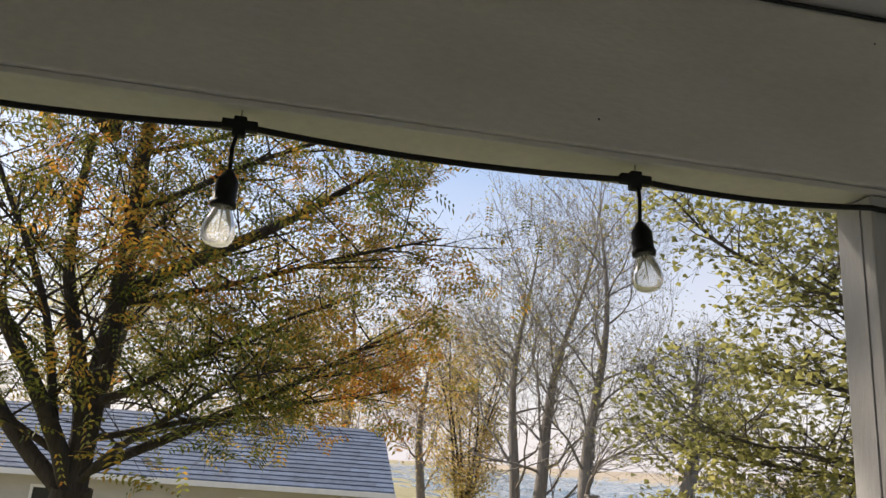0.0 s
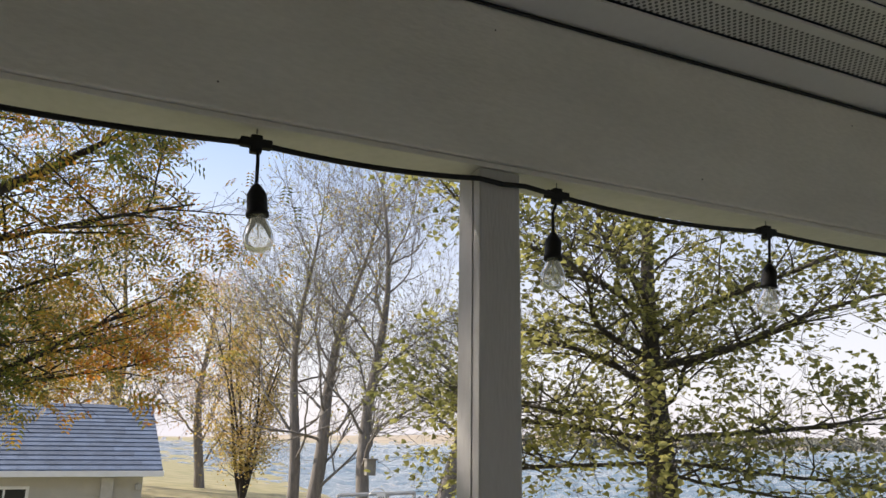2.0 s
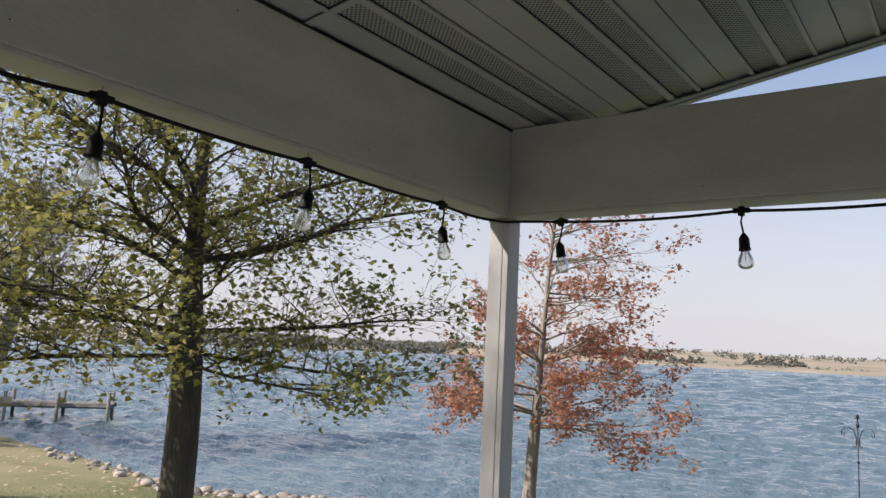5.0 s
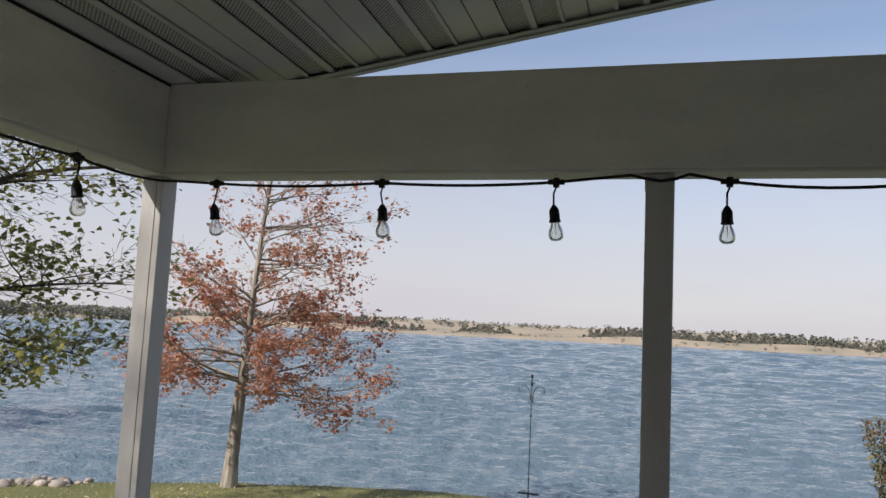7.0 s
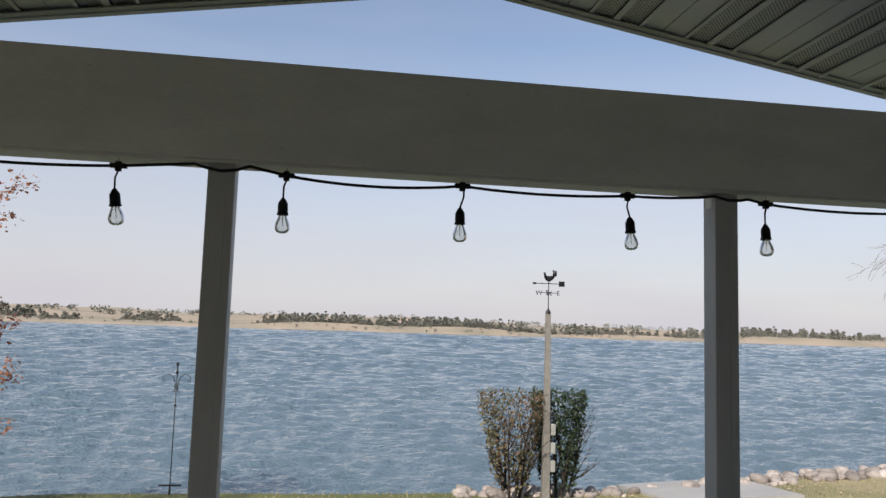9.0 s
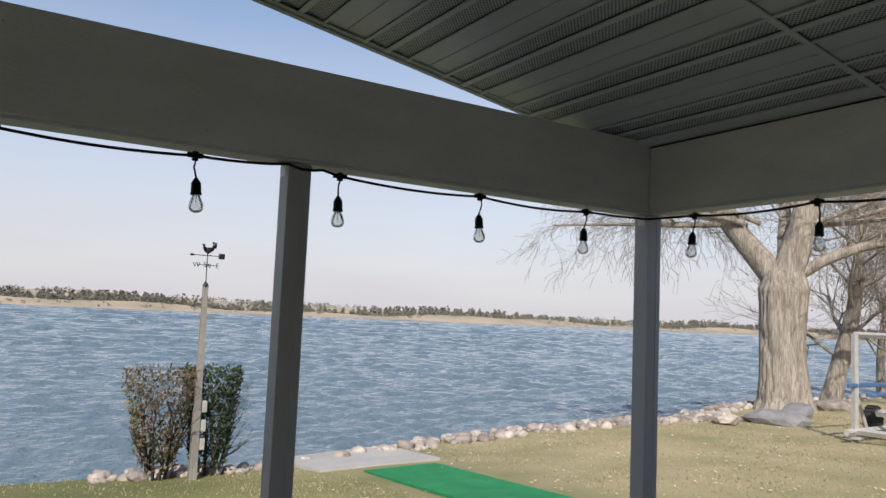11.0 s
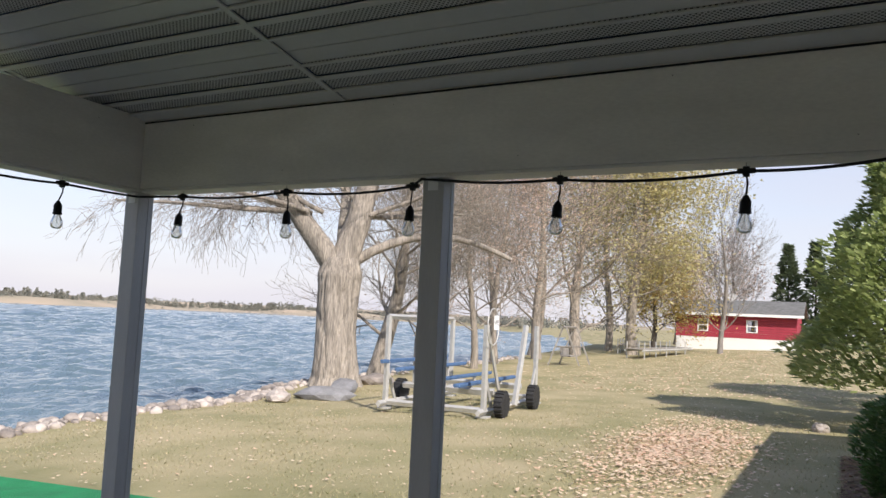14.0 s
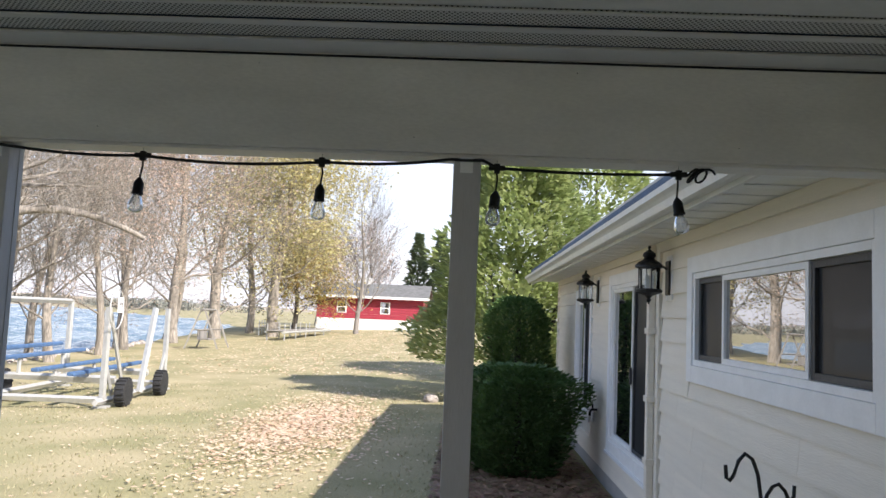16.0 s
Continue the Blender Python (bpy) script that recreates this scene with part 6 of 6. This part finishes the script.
# ---- lawn litter ----
def litter():
    rng = random.Random(17)
    v, f = [], []

    def drop(x, y, s):
        if (5.2 < x < 7.6 and y > 10.3) or (5.7 < x < 7.2 and 4.5 < y < 10.4 and rng.random() < 0.85):
            return
        z = ground_z(x, y) + 0.016 + rng.random() * 0.012
        a = rng.uniform(0, 6.28)
        u, w = Vector((math.cos(a), math.sin(a), rng.gauss(0, 0.16))) * s, Vector((-math.sin(a), math.cos(a), rng.gauss(0, 0.16))) * s * 0.7
        c = Vector((x, y, z + 0.3 * s))
        i = len(v)
        v.extend([c - u, c + w * 0.8 - u * 0.1, c + u, c - w * 0.8 - u * 0.1])
        f.append((i, i + 1, i + 2, i + 3))

    for _ in range(6000):
        drop(rng.uniform(5, 45), rng.uniform(-2, 12.3), rng.uniform(0.02, 0.036))
    for _ in range(6500):
        x, y = rng.gauss(13.2, 1.9), rng.gauss(1.75, 0.55)
        if -1.2 < y < 9:
            drop(x, y, rng.uniform(0.025, 0.045))
    for _ in range(6000):
        drop(rng.uniform(22, 62), rng.gauss(4, 3.2), rng.uniform(0.04, 0.07))
    for _ in range(2500):
        drop(rng.uniform(-30, -5), rng.uniform(-6, 10), rng.uniform(0.03, 0.06))
    tagged(new("fallen_leaves", data_mesh("fallen_leaves", v, f, M_LITTER)), "scattered tan and orange fallen leaves on the lawn", "leaves", kind="stuff")
    v, f = [], []
    for _ in range(9000):
        drop(rng.uniform(8.0, 14.1), rng.uniform(-2.15, -0.35), rng.uniform(0.02, 0.05))
    tagged(new("mulch_bed", data_mesh("mulch_bed", v, f, M_MULCH)), "dark reddish-brown mulch and leaves under the shrubs", "mulch", kind="stuff")
    v2, f2 = [], []
    for _ in range(50000):
        if rng.random() < 0.7:
            x, y = 4 + 16 * rng.random() ** 1.2, rng.uniform(-2, 12.6)
        else:
            x, y = rng.uniform(-12, 6), rng.uniform(5, 13)
        if y > bank_y(x) - 0.1 or (5.7 < x < 7.6 and 4.5 < y < 13.3):
            continue
        z = ground_z(x, y)
        h, a = rng.uniform(0.015, 0.038), rng.uniform(0, 6.28)
        dx, dy = math.cos(a) * 0.012, math.sin(a) * 0.012
        i = len(v2)
        lx, ly = rng.gauss(0, 0.025), rng.gauss(0, 0.025)
        v2.extend([(x - dx, y - dy, z - 0.01), (x + dx, y + dy, z - 0.01), (x + lx, y + ly, z + h)])
        f2.append((i, i + 1, i + 2))
    tagged(new("grass_blades", data_mesh("grass_blades", v2, f2, M_BLADE)), "short mixed green and dry lawn grass", "grass", kind="stuff")


def ramp_and_turf():
    def sheet(name, corners, dz, thick, material, label, cat):
        b = bmesh.new()
        n = 10
        rows = []
        a, q, c, d = [Vector((*p, 0)) for p in corners]
        for j in range(n + 1):
            row = []
            for i in range(n + 1):
                p = a.lerp(q, i / n).lerp(d.lerp(c, i / n), j / n)
                row.append(b.verts.new((p.x, p.y, lawn_z(p.x, p.y) + dz)))
            rows.append(row)
        for j in range(n):
            for i in range(n):
                b.faces.new((rows[j][i], rows[j][i + 1], rows[j + 1][i + 1], rows[j + 1][i]))
        g = bmesh.ops.extrude_face_region(b, geom=b.faces[:])
        bmesh.ops.translate(b, verts=[x for x in g["geom"] if isinstance(x, bmesh.types.BMVert)], vec=(0, 0, thick))
        bmesh.ops.recalc_face_normals(b, faces=b.faces)
        part(name, b, material)
        tagged(bpy.data.objects[name], label, cat)

    sheet("turf_mat", ((6.0, 10.3), (7.15, 10.15), (6.85, 4.6), (5.8, 4.9)), 0.0, 0.035, M_TURF, "bright green artificial turf runner on the lawn", "mat")
    sheet("boat_ramp", ((5.4, 12.6), (7.5, 12.5), (7.45, 10.5), (5.5, 10.75)), -0.02, 0.06, M_CONCRETE, "grey concrete boat ramp slab at the water", "ramp")


# ---- build ----
build_ground()
build_water()
build_far_shore()
build_porch()
string_lights()
house_wall()
house_openings()
wall_lantern(7.15)
wall_lantern(10.3)
house_extras()
shepherd_hook((4.55, -1.94, 0.0), 1.09, 0.165, False, "black double-armed garden hook beside the house wall", -68)
shepherd_hook(on_ground(-1.72, 11.9, 0), 1.92, 0.2, True, "tall black shepherd's hook with scrolls at the bank")
weathervane_post()
fan_shrub("trimmed_shrub", (3.3, 11.5), 1.64, 0.24, 0.54, L_SHRUB, "flat-topped thinning reddish shrub by the weathervane post", 4, 2600, 0.03)
fan_shrub("trimmed_shrub", (4.05, 11.6), 1.66, 0.26, 0.42, L_SHRUBG, "flat-topped dense dark green shrub by the water", 6, 3600, 0.032)
locust_tree()
poplar_tree()
rust_tree()
yellow_tree()
bare_tree((-29.5, 7.0), 11.5, 0.2, 3, "tall half-bare lakeside tree with a grey trunk", M_SILVERBARK, lean=(0.4, 0.5), leaf=L_COTTON, keep=0.1, size=0.1)
bare_tree((-28.6, 7.4), 11.0, 0.24, 4, "tall half-bare lakeside tree with a leaning trunk", M_SILVERBARK, lean=(0.6, 2.0), leaf=L_YELLOW, keep=0.06, size=0.12)
bare_tree((-26.0, 8.6), 12.0, 0.22, 5, "straight half-bare tree with a nest box", M_SILVERBARK, lean=(0.1, 0.2), leaf=L_COTTON, keep=0.08, size=0.1)
bare_tree((-24.5, 10.6), 6.5, 0.34, 6, "leaning rough-barked trunk at the water's edge", M_SILVERBARK, lean=(0.3, 1.0), leaf=L_COTTON, keep=0.06, size=0.09, forks=0.5)
bare_tree((-45, 6), 11, 0.25, 16, "far bare tree behind the neighbouring yard", M_SILVERBARK, leaf=L_TAN, keep=0.2, size=0.16)
bare_tree((-44, 1), 12, 0.3, 26, "far yellowing tree behind the neighbouring yard", M_SILVERBARK, leaf=L_YELLOW, keep=0.2, size=0.18)
bare_tree((-36, -9), 11, 0.3, 36, "leafy green tree behind the neighbouring house", leaf=L_GOLD, keep=0.35, size=0.16)
bare_tree((-36, -2), 7, 0.2, 37, "yellowing tree behind the neighbouring house", M_SILVERBARK, leaf=L_YELLOW, keep=0.2, size=0.16)
willow_tree()
bare_tree((23.6, 13.9), 8.5, 0.27, 51, "leaning bare tree at the water", M_PALEBARK, lean=(0.9, -0.8), leaf=None)
bare_tree((26.6, 13.2), 8.5, 0.15, 52, "thin tree with bare grey twigs", M_PALEBARK, lean=(0.2, 0.5), leaf=L_TAN, keep=0.06, size=0.09, limbs=17)
bare_tree((28.5, 15.0), 8.0, 0.14, 62, "thin tree with bare grey twigs", M_PALEBARK, lean=(0.4, -0.6), leaf=L_TAN, keep=0.06, size=0.09, limbs=17)
bare_tree((30.5, 13.4), 9.5, 0.14, 53, "slim tree holding dry orange-tan leaves", M_PALEBARK, lean=(0.3, 0.4), leaf=L_TAN, keep=0.25, size=0.1, limbs=17)
bare_tree((34.0, 14.0), 10.5, 0.16, 54, "slim tree holding dry orange-tan leaves", M_PALEBARK, lean=(0, -0.5), leaf=L_TAN, keep=0.30, size=0.1, limbs=17)
bare_tree((36.5, 15.5), 10.5, 0.16, 63, "slim tree holding dry orange-tan leaves", M_PALEBARK, lean=(0.5, 0.3), leaf=L_TAN, keep=0.20, size=0.1, limbs=17)
bare_tree((40.0, 14.2), 12.5, 0.24, 55, "tall grey-trunked tree along the shore", M_PALEBARK, lean=(0.3, 0.6), leaf=L_TAN, keep=0.15, size=0.12, limbs=17)
bare_tree((43.0, 15.6), 13.5, 0.26, 64, "tall grey-trunked tree along the shore", M_PALEBARK, lean=(0.3, -0.9), leaf=L_TAN, keep=0.12, size=0.13, limbs=17)
bare_tree((46.0, 14.0), 15.5, 0.3, 56, "tall cottonwood with thin golden-green leaves", M_PALEBARK, lean=(0, -1), leaf=L_GOLD, keep=0.25, size=0.2, per=5, spread=0.5)
bare_tree((50.0, 11.6), 15.0, 0.32, 57, "large cottonwood with golden-green leaves", M_PALEBARK, lean=(0, -0.5), leaf=L_GOLD, keep=0.45, size=0.2, limbs=16, spread=0.6, per=7)
bare_tree((55.0, 14.5), 12.0, 0.25, 58, "tall pale tree with thinning leaves", M_PALEBARK, leaf=L_GOLD, keep=0.25, size=0.2, spread=0.5)
bare_tree((60.0, 12.5), 7.0, 0.2, 65, "low tree with thin yellow leaves by the cottage", M_BARK, leaf=L_YELLOW, keep=0.4, size=0.18, spread=0.5)
bare_tree((56.0, 7.1), 9.2, 0.17, 59, "bare upright tree before the red cottage", M_SILVERBARK, rise=0.14, angle=(20, 40), limbs=24)
bare_tree((85.0, 10.0), 9.5, 0.2, 60, "far tan tree behind the red cottage", M_BARK, leaf=L_TAN, keep=0.10, size=0.2, spread=0.6)
bare_tree((82.0, 15.0), 9.0, 0.2, 61, "far grey tree behind the red cottage", M_BARK, leaf=L_TAN, keep=0.25, size=0.22, spread=0.6)
for k, (x, y, h) in enumerate(((84, 4.6, 10.0), (86, 2.2, 10.5), (80, -0.2, 11.0), (88, -2.5, 11.5))):
    conifer("spruce_tree", (x, y), h, 2.8, L_SPRUCE, "dark pointed spruce behind the red cottage", 70 + k, 2600, 0.5, lambda t: max(0.03, 1 - t) * (0.75 + 0.25 * math.sin(t * 40)), 0, 0.15, "spruces")


def cedar_profile(t):
    return math.sin(min(1, t * 1.1 + 0.08) * math.pi * 0.9) ** 0.6 if t < 0.95 else 0.3


conifer("cedar_tree", (17.9, -1.8), 5.4, 1.9, L_CEDAR, "broad multi-stemmed green cedar beside the lawn", 81, 24000, 0.14, cedar_profile, 5, 0.5, low=0.16)
conifer("cedar_tree", (22.5, -4.2), 6.8, 2.6, L_CEDAR, "tall green cedar behind the house corner", 82, 20000, 0.16, cedar_profile, 0, 0.5)
conifer("arborvitae", (12.7, -1.45), 2.15, 0.5, L_ARBOR, "dark green column arborvitae against the house", 83, 18000, 0.06, lambda t: (0.85 if t < 0.8 else 0.85 * (1 - ((t - 0.8) / 0.2) ** 2 * 0.6)), 0, 0.32)
conifer("arborvitae", (10.25, -1.3), 1.28, 0.66, L_ARBOR, "rounded dark green arborvitae shrub by the house", 84, 24000, 0.055, lambda t: 0.55 + 0.45 * math.sin(min(1, t * 1.05) * math.pi * 0.75) if t < 0.9 else 0.8 * (1 - (t - 0.9) * 4), 0, 0.32)
boat_lift(on_ground(14.85, 5.8, 0.0), 4, "aluminium boat lift with blue bunks parked on the lawn")
boat_lift(on_ground(-20.6, 6.9, 0.0), 100, "wheeled aluminium boat lift standing near the neighbour's dock", 2.0, 2.6, 1.15)
swing_set()
stacked_dock(on_ground(44, 9.5, 0), -4, 11, "white-railed dock sections stored on the grass")
stacked_dock(on_ground(52, 12.0, 0), 10, 6, "white-railed dock sections stored on the grass")
lake_dock()
rail_fence()
neighbour_house()
red_house()
stump = Grower(90)
sb = on_ground(-22.6, 10.0)
stump.stem([sb, sb + Vector((0.02, 0, 0.3)), sb + Vector((0.05, 0.05, 0.75)), sb + Vector((0.02, 0.1, 1.15))], [0.5, 0.34, 0.28, 0.2], 12)
stump.finish("tree_stump", sb, "broken grey tree stump at the water's edge", M_PALEBARK, group="")
nb = thing("nest_box", (-25.62, 8.55, 0.45), "small brown wooden nest box on a trunk", "nest box")
part("box", box((0, -0.16, 0), (0.28, 0.16, 0.5), 0.01), M_GREYWOOD, nb)
part("roof", box((-0.05, -0.2, 0.5), (0.36, 0.2, 0.54), 0.005), M_GREYWOOD, nb)
rock_bank()
ramp_and_turf()
litter()
